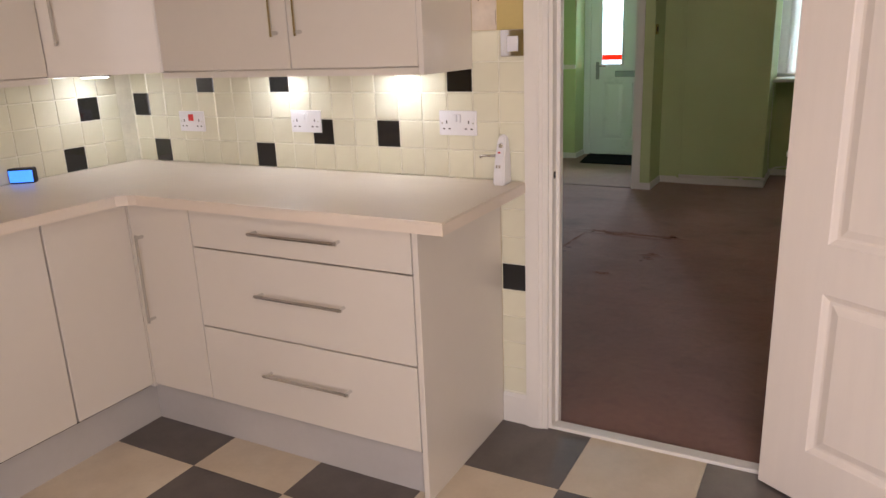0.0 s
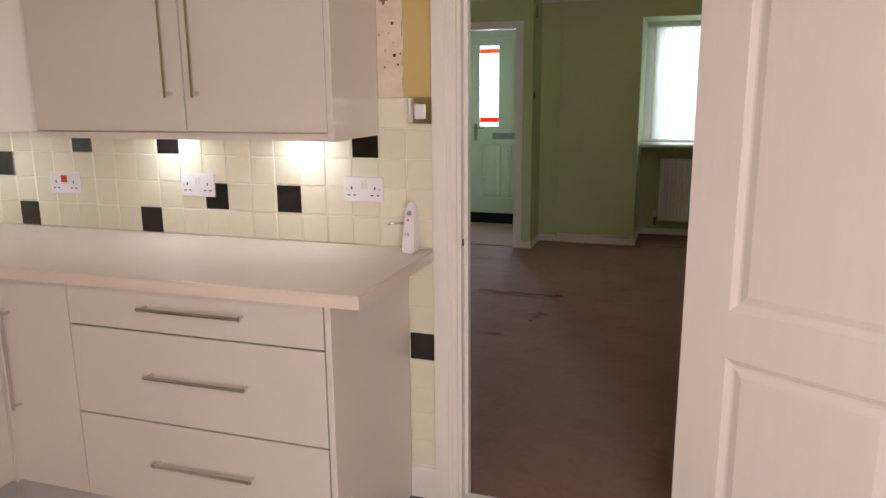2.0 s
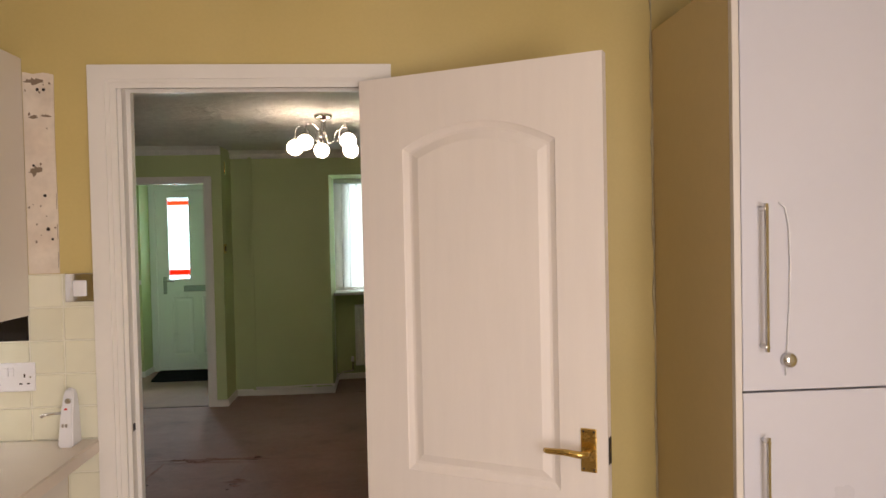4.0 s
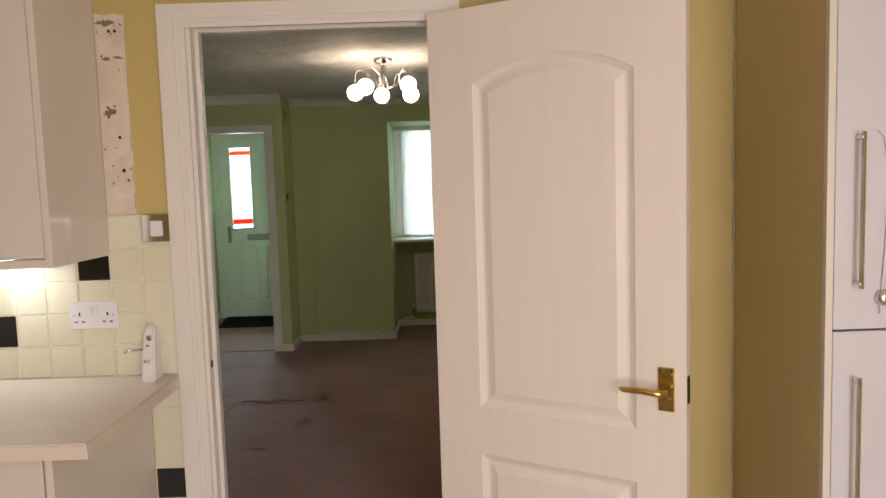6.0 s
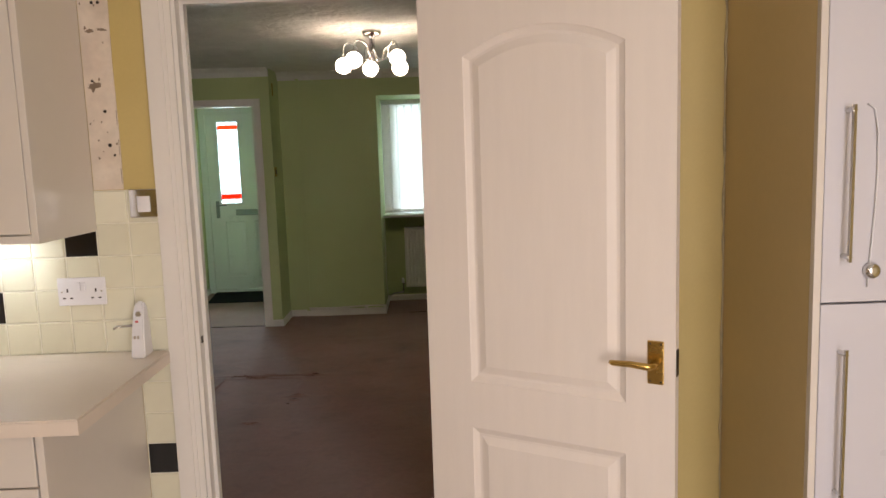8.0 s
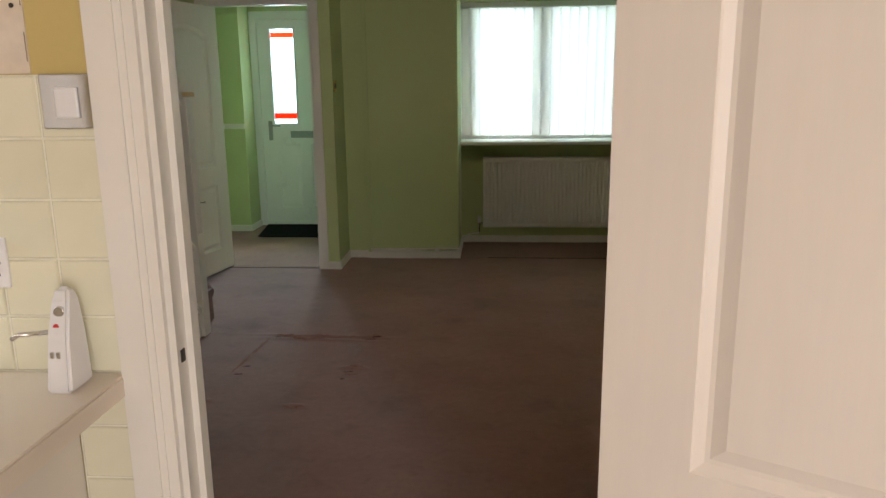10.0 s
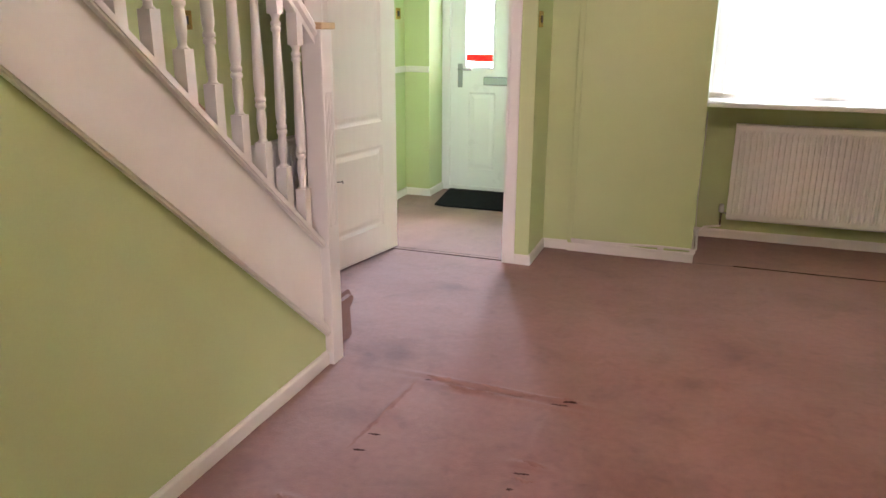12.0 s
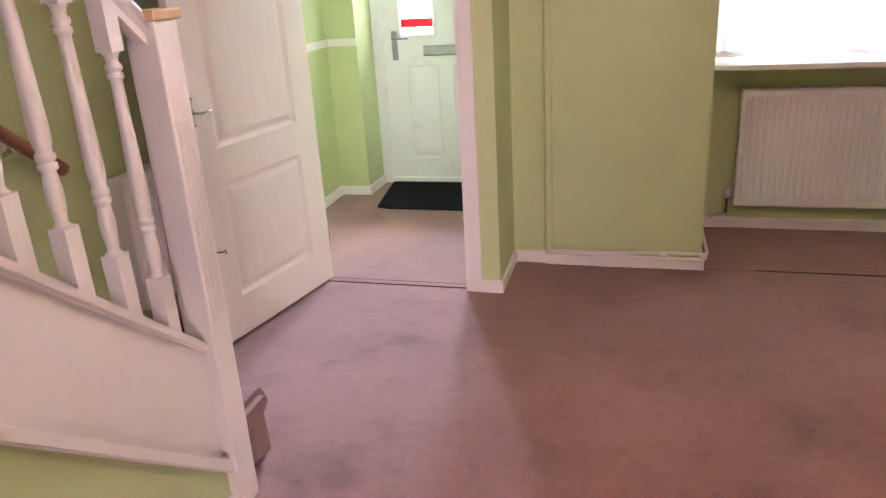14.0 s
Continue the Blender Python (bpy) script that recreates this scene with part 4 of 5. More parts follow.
bm = bmesh.new()
sec = [(-0.018, 0.0), (0.018, 0.0), (0.018, 0.022), (0.03, 0.034), (0.033, 0.055), (0.022, 0.076), (0.0, 0.084), (-0.022, 0.076), (-0.033, 0.055), (-0.03, 0.034), (-0.018, 0.022)]
ra = [bm.verts.new((-1.165 + u, 2.9, rail_low(2.9) + v)) for u, v in sec]
rb = [bm.verts.new((-1.165 + u, 0.75, rail_low(0.75) + v)) for u, v in sec]
for k in range(len(sec)):
    bm.faces.new((ra[k], ra[(k + 1) % len(sec)], rb[(k + 1) % len(sec)], rb[k]))
bm.faces.new(ra)
bm.faces.new(rb[::-1])
part("handrail", bm, GLOSS, stairs, "white gloss moulded handrail")

# balusters
def baluster(H):
    bm = bmesh.new()
    s = 0.0205
    prism(bm, [(-s - SL * -s * 0, 0), (s, 0), (s, 0.165), (-s, 0.165)], "y", -s, s)
    prism(bm, [(-s, H - 0.12), (s, H - 0.12), (s, H), (-s, H)], "y", -s, s)
    T = H - 0.12 - 0.165
    z0 = 0.165
    prof = [(0.020, 0.0), (0.0135, 0.008), (0.012, 0.016), (0.0165, 0.05), (0.0175, 0.075), (0.0145, 0.108), (0.013, 0.114), (0.019, 0.119), (0.019, 0.13),
            (0.0135, 0.134), (0.019, 0.138), (0.019, 0.149), (0.0145, 0.154), (0.019, 0.175), (0.0195, 0.2), (0.018, 0.26), (0.0135, T - 0.085), (0.0125, T - 0.06),
            (0.018, T - 0.056), (0.018, T - 0.046), (0.013, T - 0.042), (0.018, T - 0.038), (0.018, T - 0.028), (0.0125, T - 0.023), (0.0145, T - 0.01), (0.02, T)]
    lathe(bm, [(r, z0 + z) for r, z in prof], (0, 0, 0), 16)
    return mesh_of("baluster", bm, GLOSS, False)


BH = rail_low(2.0) - top_line(2.0) + 0.05
bal = baluster(BH)
for k in range(16):
    y = 2.768 - 0.1235 * k
    ob = new("baluster", bal)
    ob.parent = stairs
    ob.matrix_parent_inverse = stairs.matrix_basis.inverted()
    ob.matrix_basis = placed(pose(-1.167, y, top_line(y) - 0.022))

# wall handrail
plan = STAIR_WALL
wr = thing("wall_handrail", (-2.02, 3.45, 0.86), "varnished brown wooden handrail on brackets along the stair wall", "handrail")
bm = bmesh.new()
tube(bm, [(-2.0, 3.455 - 0.02 * 0, 0.852), (-2.0, 3.44, 0.865), (-2.0, 2.4, 0.865 + 1.04 * 0.8), (-2.0, 1.4, 0.865 + 2.04 * 0.8)], 0.024, 14)
part("rail", bm, RAILWOOD, wr)
for y in (3.25, 2.35, 1.5):
    bm = bmesh.new()
    z = 0.865 + (3.44 - y) * 0.8
    tube(bm, [(-2.0, y, z - 0.02), (-2.0, y, z - 0.05), (-2.03, y, z - 0.065), (-2.068, y, z - 0.065)], 0.008, 8)
    lathe(bm, [(0.025, 0), (0.022, 0.006), (0.01, 0.01)], (-2.07, y, z - 0.065), 14, "x")
    part("bracket", bm, STEEL, wr, "metal rail bracket")


# ---- switches and sockets ----
def plate(name, base, w, hgt, metal, label, category, turn=0.0, group=""):
    """A wall plate that looks to -y, centred on the origin."""
    t = thing(name, (0, 0, 0), label, category, group)
    part("plate", one(-w / 2, w / 2, -0.007, 0, -hgt / 2, hgt / 2, bevel=0.0025), metal, t)
    return t


def brass_switch(m, label):
    t = plate("light_switch", None, 0.086, 0.086, BRASS, label, "light switch")
    part("rocker", one(-0.012, 0.012, -0.012, -0.007, -0.02, 0.02, bevel=0.002), BLACK, t, "black rocker")
    t.matrix_basis = placed(m)
    return t


brass_switch(pose(LX0, 3.335, 1.395, 0, 0, 90), "brass light switch with a dark rocker on the stair wall")
plan = FAR_ROOMS
brass_switch(pose(LX0, 5.92, 1.5, 0, 0, 90), "brass light switch with a dark rocker in the hall")
brass_switch(pose(-0.65, 4.555, 1.445, 0, 0, 90), "brass light switch on the end of the wall")
t = plate("doorbell_chime", None, 0.09, 0.12, PLASTIC, "small white chime box on the hall wall", "chime box")
part("grille", one(-0.03, 0.03, -0.016, -0.007, -0.045, 0.02, bevel=0.002), PLASTIC, t)
t.matrix_basis = placed(pose(LX0, 5.98, 1.77, 0, 0, 90))
t = plate("wall_bracket", None, 0.03, 0.11, BRASS, "small dark metal bracket high on the wall end", "bracket")
t.matrix_basis = placed(pose(-0.65, 4.62, 2.2, 0, 0, 90))
part("hook", one(-0.008, 0.008, -0.025, -0.007, -0.05, -0.02, bevel=0.002), DARK_METAL, t)

plan = KITCHEN
chrome_sw = plate("light_switch", None, 0.086, 0.086, CHROME, "polished chrome light switch with a white dimmer face", "light switch")
part("rocker", one(-0.018, 0.02, -0.012, -0.007, -0.026, 0.022, bevel=0.003), PLASTIC, chrome_sw, "white rocker")
chrome_sw.matrix_basis = pose(-0.162, -0.006, 1.383)


def double_socket(x, z, label, red=False):
    t = plate("double_socket", None, 0.146, 0.086, PLASTIC, label, "socket", group="worktop sockets")
    for s in (-1, 1):
        bm = bmesh.new()
        for dx, dz, w, hh in ((0, 0.0, 0.0025, 0.0055), (-0.011, -0.02, 0.0045, 0.0022), (0.011, -0.02, 0.0045, 0.0022)):
            box(bm, s * 0.043 + dx - w, s * 0.043 + dx + w, -0.0075, -0.0068, dz - hh + 0.004, dz + hh + 0.004) if dx == 0 else \
                box(bm, s * 0.043 + dx - w, s * 0.043 + dx + w, -0.0075, -0.0068, dz - hh, dz + hh)
        part("pin_holes", bm, HOLE, t)
        part("rocker", one(s * 0.0075 - 0.0062, s * 0.0075 + 0.0062, -0.0125, -0.007, 0.002, 0.03, bevel=0.002), RED if red else PLASTIC, t)
    for s in (-1, 1):
        part("screw", lathe(bmesh.new(), [(0.003, -0.0068), (0.0028, -0.0076)], (s * 0.06, 0, 0), 8, "y"), STEEL, t)
    t.matrix_basis = pose(x, -0.006, z)
    return t


double_socket(-0.372, 1.12, "white double socket on the tiled wall")
double_socket(-1.04, 1.115, "white double socket on the tiled wall")
double_socket(-1.66, 1.105, "white cooker socket with red rockers on the tiled wall", True)

# ---- kitchen units ----
def bar_handle(parent, a, b, out, label="brushed nickel bar handle"):
    """A square bar between a and b with two feet; out is the way away from the door."""
    a, b, o = Vector(a), Vector(b), Vector(out)
    bm = bmesh.new()
    tube(bm, [a + o * 0.03, b + o * 0.03], 0.0054, 4)
    d = (b - a).normalized()
    for p in (a + d * 0.012, b - d * 0.012):
        tube(bm, [p, p + o * 0.033], 0.0068, 4)
    for f in bm.faces:
        f.smooth = False
    return part("handle", bm, STEEL, parent, label)


WT = 0.925
WTOP = 0.887
FY0, FXL = -0.585, -1.425        # faces of the drawer run and of the side run

drawers = thing("drawer_unit", (-0.68, -0.3, 0), "cream gloss three-drawer base unit with bar handles", "drawer unit")
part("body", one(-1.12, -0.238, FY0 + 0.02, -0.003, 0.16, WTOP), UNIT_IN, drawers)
for z0, z1, hz in ((0.753, 0.884, 0.828), (0.462, 0.748, 0.616), (0.172, 0.457, 0.33)):
    d = part("drawer_front", one(-1.117, -0.242, FY0, FY0 + 0.019, z0, z1, bevel=0.002), UNIT, drawers)
    bar_handle(d, (-0.835, FY0, hz), (-0.483, FY0, hz), (0, -1, 0))
tagged(part("end_panel", one(-0.236, -0.217, FY0 - 0.003, -0.004, 0, WTOP, bevel=0.0015), UNIT), "cream gloss end panel of the drawer run", "panel")

corner = thing("corner_base_unit", (-1.27, -0.3, 0), "cream gloss corner base unit with one narrow door", "base unit")
part("body", one(KX0 + 0.002, -1.123, FY0 + 0.02, -0.003, 0.16, WTOP), UNIT_IN, corner)
part("corner_post", one(-1.444, -1.4225, -0.5905, -0.566, 0.16, WTOP), UNIT, corner)
d = part("door", one(-1.421, -1.122, FY0, FY0 + 0.019, 0.172, 0.884, bevel=0.002), UNIT, corner)
bar_handle(d, (-1.365, FY0, 0.44), (-1.365, FY0, 0.776), (0, -1, 0))

for i in range(5):
    y1 = -0.59
    y0 = y1 - 0.5 if i else -0.915
    if i:
        y1 = -0.918 - 0.5 * (i - 1)
        y0 = y1 - 0.497
    u = thing("base_unit", (-1.7, (y0 + y1) / 2, 0), "cream gloss base unit with a slab door", "base unit", "side run base units")
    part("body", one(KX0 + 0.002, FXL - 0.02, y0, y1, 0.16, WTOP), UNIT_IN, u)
    d = part("door", one(FXL - 0.019, FXL, y0 + 0.002, y1 - 0.002, 0.172, 0.884, bevel=0.002), UNIT, u)
    if i:
        bar_handle(d, (FXL, y0 + 0.06, 0.44), (FXL, y0 + 0.06, 0.776), (1, 0, 0))
bm = boxes((-1.485, -0.24, -0.545, -0.53, 0, 0.158), (-1.485, -1.47, -2.9, -0.545, 0, 0.158))
tagged(part("plinth", bm, PLINTH), "grey-white plinth board under the base units", "plinth")

bm = bmesh.new()
prism(bm, [(KX0 + 0.002, -0.004), (KX0 + 0.002, -2.92), (-1.383, -2.92), (-1.383, -0.66), (-1.36, -0.628), (-1.33, -0.618), (-0.118, -0.618), (-0.118, -0.004)], "z", WTOP + 0.001, WT)
bmesh.ops.bevel(bm, geom=[e for e in bm.edges if abs(e.verts[0].co.z - WT) < 1e-6 and abs(e.verts[1].co.z - WT) < 1e-6], offset=0.004, segments=2, affect="EDGES")
tagged(part("worktop", bm, WORKTOP), "pale speckled L-shaped laminate worktop", "worktop")

# wall units
UZ0, UZ1, UF = 1.328, 2.036, -0.335
def wall_unit(x0, x1, handle_x, label):
    u = thing("wall_unit", ((x0 + x1) / 2, -0.16, 1.3), label, "wall unit", "wall units")
    part("body", one(x0, x1, UF + 0.021, -0.003, UZ0 - 0.004, UZ1 + 0.006), UNIT, u)
    d = part("door", one(x0 + 0.0015, x1 - 0.0015, UF, UF + 0.019, UZ0, UZ1, bevel=0.002), UNIT, u)
    bar_handle(d, (handle_x, UF, 1.432), (handle_x, UF, 1.765), (0, -1, 0))
    return u


wall_unit(-1.425, -0.822, -0.868, "cream gloss wall unit with a slab door")
wall_unit(-0.82, -0.333, -0.768, "cream gloss wall unit with a slab door at the run's end")
tagged(part("end_panel", one(-0.332, -0.313, UF - 0.001, -0.001, 1.303, 2.068, bevel=0.0015), UNIT), "cream gloss end panel of the wall units", "panel")
tagged(part("pelmet", boxes((-1.43, -0.333, UF + 0.001, UF + 0.019, 1.303, 1.324)), UNIT), "cream gloss light pelmet under the wall units", "pelmet")
tagged(part("cornice", boxes((-1.43, -0.333, UF - 0.001, UF + 0.03, 2.043, 2.068)), UNIT), "cream gloss cornice strip over the wall units", "cornice")

cu = thing("corner_wall_unit", (-1.75, -0.3, 1.3), "cream gloss diagonal corner wall unit", "wall unit")
bm = bmesh.new()
prism(bm, [(KX0 + 0.002, -0.003), (KX0 + 0.002, -0.603), (-1.715, -0.603), (-1.428, -0.32), (-1.428, -0.003)], "z", UZ0 - 0.004, UZ1 + 0.006)
part("body", bm, UNIT, cu)
d45 = Vector((-0.27, -0.27, 0)).normalized()
n45 = Vector((0.7071, -0.7071, 0))
bm = bmesh.new()
p0, p1 = Vector((-1.432, -0.336, 0)), Vector((-1.700, -0.604, 0))
prism(bm, [tuple((p0 - n45 * 0.019).xy), tuple(p0.xy), tuple(p1.xy), tuple((p1 - n45 * 0.019).xy)], "z", UZ0, UZ1)
d = part("door", bm, UNIT, cu)
ph = p1 - d45 * 0.045
bar_handle(d, (ph.x, ph.y, 1.432), (ph.x, ph.y, 1.765), n45)
for i in range(3):
    y1 = -0.608 - 0.5 * i
    u = thing("wall_unit", (-1.87, y1 - 0.25, 1.3), "cream gloss wall unit on the side wall", "wall unit", "wall units")
    part("body", one(KX0 + 0.002, -1.721, y1 - 0.498, y1, UZ0 - 0.004, UZ1 + 0.006), UNIT, u)
    d = part("door", one(-1.719, -1.70, y1 - 0.497, y1 - 0.0015, UZ0, UZ1, bevel=0.002), UNIT, u)
    bar_handle(d, (-1.70, y1 - 0.45, 1.432), (-1.70, y1 - 0.45, 1.765), (1, 0, 0))
tagged(part("pelmet", boxes((-1.72, -1.703, -2.1, -0.61, 1.303, 1.324)), UNIT), "cream gloss light pelmet on the side wall", "pelmet")

# lamps under the wall units
for x, y in ((-0.58, -0.1), (-1.12, -0.1), (-1.9, -0.27)):
    l = thing("cupboard_light", (x, y, 1.32), "small lit lamp under the wall unit", "cupboard light", "cupboard lights")
    part("housing", one(x - 0.055, x + 0.055, y - 0.035, y + 0.035, 1.309, 1.323, bevel=0.003), STEEL, l)
    part("diffuser", one(x - 0.045, x + 0.045, y - 0.027, y + 0.027, 1.306, 1.309), LED, l, "lit diffuser")

# tall larder unit
tall = thing("larder_unit", (1.95, -0.27, 0), "tall white larder unit with two slab doors", "larder unit")
part("side_panel", one(1.612, 1.630, -0.515, -0.002, 0, 2.15), SIDE, tall, "cream side panel with the wall's yellow reflection in its colour")
part("front_edge", one(1.612, 1.630, -0.535, -0.516, 0, 2.15, bevel=0.0015), UNIT, tall)
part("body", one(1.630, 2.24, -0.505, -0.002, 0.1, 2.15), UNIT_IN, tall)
for z0, z1, h0, h1 in ((1.113, 2.14, 1.215, 1.58), (0.11, 1.108, 0.625, 1.003)):
    d = part("door", one(1.634, 2.236, -0.53, -0.508, z0, z1, bevel=0.002), LARDER_WHITE, tall)
    bar_handle(d, (1.682, -0.53, h0), (1.682, -0.53, h1), (0, -1, 0))
part("plinth", one(1.63, 2.24, -0.47, -0.46, 0, 0.1), PLINTH, tall)
lock = thing("safety_catch", (1.75, -0.53, 1.19), "clear curved safety strap with a grey knob", "safety catch")
bm = bmesh.new()
lathe(bm, [(0.019, -0.5305), (0.02, -0.54), (0.016, -0.548), (0.006, -0.55)], (1.75, 0, 1.189), 18, "y")
part("knob", bm, STEEL, lock, "grey round knob")
bm = bmesh.new()
tube(bm, [(1.728, -0.533, 1.582), (1.745, -0.534, 1.57), (1.754, -0.535, 1.52), (1.757, -0.535, 1.43), (1.754, -0.535, 1.33), (1.748, -0.535, 1.24), (1.743, -0.533, 1.15)], 0.002, 8)
part("strap", bm, STRAP, lock, "translucent white strap")
tagged(part("filler_wall", one(2.242, KX1, -0.5, -0.002, 0, CZ), YELLOW), "yellow painted wall beside the larder", "wall", kind="structure")

bm = bmesh.new()
rng = random.Random(9)
tube(bm, [(1.609 + rng.uniform(-0.002, 0.002), -0.003, 0.1 + 0.05 * k) for k in range(44)], [rng.choice((0.002, 0.003, 0.0045)) for k in range(44)], 6)
setting("sealant_bead", bm, paint("dirty_sealant", (0.42, 0.36, 0.22), 0.6, 0.25, 20, 0.1), "uneven old sealant bead in the corner", "sealant")

# stripped plaster strip by the wall unit
bm = bmesh.new()
ol = [(-0.311, 1.427), (-0.222, 1.427), (-0.221, 1.6), (-0.224, 1.8), (-0.222, 2.02), (-0.25, 2.026), (-0.28, 2.022), (-0.311, 2.028)]
prism(bm, ol, "y", -0.0035, 0.0)
pl = setting("plaster_patch", bm, PLASTER, "bare stripped plaster strip with screw holes", "plaster")
rng = random.Random(7)
for x, z, r in ((-0.268, 1.975, 0.005), (-0.25, 1.975, 0.005), (-0.256, 1.66, 0.005), (-0.25, 1.56, 0.006), (-0.286, 1.75, 0.004), (-0.238, 1.53, 0.004)):
    bm = bmesh.new()
    lathe(bm, [(r, -0.0055), (r * 0.8, -0.003)], (x, 0, z), 9, "y")
    part("screw_hole", bm, HOLE, pl)
for x, z, w, hh in ((-0.275, 2.0, 0.034, 0.012), (-0.283, 1.895, 0.016, 0.006), (-0.245, 1.897, 0.02, 0.005), (-0.285, 1.735, 0.026, 0.016)):
    bm = bmesh.new()
    pts = [(x + w * math.cos(k * math.tau / 19) * rng.uniform(0.4, 1.05), z + hh * math.sin(k * math.tau / 19) * rng.uniform(0.35, 1.25)) for k in range(19)]
    prism(bm, pts, "y", -0.0048, -0.003)
    part("gouge", bm, EXPOSED, pl, "grey gouge in the plaster")

for k in range(16):
    x, z, r = rng.uniform(-0.305, -0.228), rng.uniform(1.44, 2.0), rng.uniform(0.0012, 0.0032)
    pts = [(x + r * rng.uniform(0.5, 1.6) * math.cos(q * math.tau / 7), z + r * rng.uniform(0.5, 2.2) * math.sin(q * math.tau / 7)) for q in range(7)]
    part("chip", prism(bmesh.new(), pts, "y", -0.0044, -0.003), EXPOSED, pl)
for z in (1.445, 1.53, 1.62):
    part("crack", boxes((-0.2245, -0.2232, -0.0042, -0.003, z, z + 0.045)), EXPOSED, pl)

# air freshener on the worktop
af = thing("air_freshener", (-0.185, -0.06, WT), "white wedge-shaped plug-in air freshener standing on the worktop", "air freshener")
bm = bmesh.new()
bev = []
for y0, y1, z, w in ((-0.1, -0.03, WT, 0.021), (-0.085, -0.03, WT + 0.09, 0.018), (-0.066, -0.035, WT + 0.15, 0.015), (-0.057, -0.042, WT + 0.165, 0.011)):
    bev.append([bm.verts.new((-0.183 + sx * w, y, z)) for sx, y in ((-1, y0), (1, y0), (1, y1), (-1, y1))])
for q, w in zip(bev, bev[1:]):
    for k in range(4):
        bm.faces.new((q[k], q[(k + 1) % 4], w[(k + 1) % 4], w[k]))
bm.faces.new(bev[0][::-1])
bm.faces.new(bev[-1])
bmesh.ops.bevel(bm, geom=bm.edges[:], offset=0.005, segments=3, affect="EDGES")
part("body", bm, PLASTIC, af)
bm = bmesh.new()
lathe(bm, [(0.0065, -0.0765), (0.005, -0.08)], (-0.186, 0, WT + 0.106), 14, "y")
part("button", bm, RED, af, "red and grey button")
bm = bmesh.new()
lathe(bm, [(0.009, -0.07), (0.0085, -0.0745), (0.006, -0.0745)], (-0.182, 0, WT + 0.13), 16, "y")
part("dial", bm, STEEL, af, "grey dial")
part("printed_mark", boxes((-0.194, -0.188, -0.0915, -0.088, WT + 0.058, WT + 0.068), (-0.184, -0.178, -0.0915, -0.088, WT + 0.058, WT + 0.068)), STEEL, af, "small grey printed marks")
bm = bmesh.new()
tube(bm, [(-0.2, -0.08, WT + 0.098), (-0.235, -0.1, WT + 0.1), (-0.246, -0.104, WT + 0.094)], 0.004, 8)
part("hook", bm, STEEL, af)

# clock with a blue display
ck = thing("digital_clock", (0, 0, 0), "small black clock with a lit blue display", "clock")
bm = one(-0.048, 0.048, -0.02, 0.02, 0, 0.06, bevel=0.006)
part("case", bm, BLACK, ck)
part("display", one(-0.043, 0.043, -0.0215, -0.02, 0.006, 0.052), SCREEN, ck, "lit blue display")
ck.matrix_basis = pose(-1.995, -0.59, WT, 0, 0, 37)

# ceiling light of the kitchen
cl = thing("ceiling_light", (-0.4, -2.75, CZ), "long white ceiling light in the kitchen", "ceiling light")
part("housing", one(-1.0, 0.2, -2.9, -2.6, 2.365, CZ, bevel=0.006), PLASTIC, cl)
part("diffuser", boxes((-0.99, 0.19, -2.89, -2.885, 2.345, 2.365), (-0.99, 0.19, -2.615, -2.61, 2.345, 2.365)), TUBE_GLOW, cl)
# kitchen window
kw = thing("window_2", (1.5, KY0, 0.25), "tall white framed kitchen window", "window", kind="structure")
part("window_frame", boxes((0.8, 0.86, KY0 - 0.08, KY0 - 0.02, 0.25, 2.1), (2.14, 2.2, KY0 - 0.08, KY0 - 0.02, 0.25, 2.1),
     (0.86, 2.14, KY0 - 0.08, KY0 - 0.02, 0.25, 0.31), (0.86, 2.14, KY0 - 0.08, KY0 - 0.02, 2.04, 2.1),
     (1.47, 1.53, KY0 - 0.08, KY0 - 0.02, 0.31, 2.04), bevel=0.004), UPVC, kw)

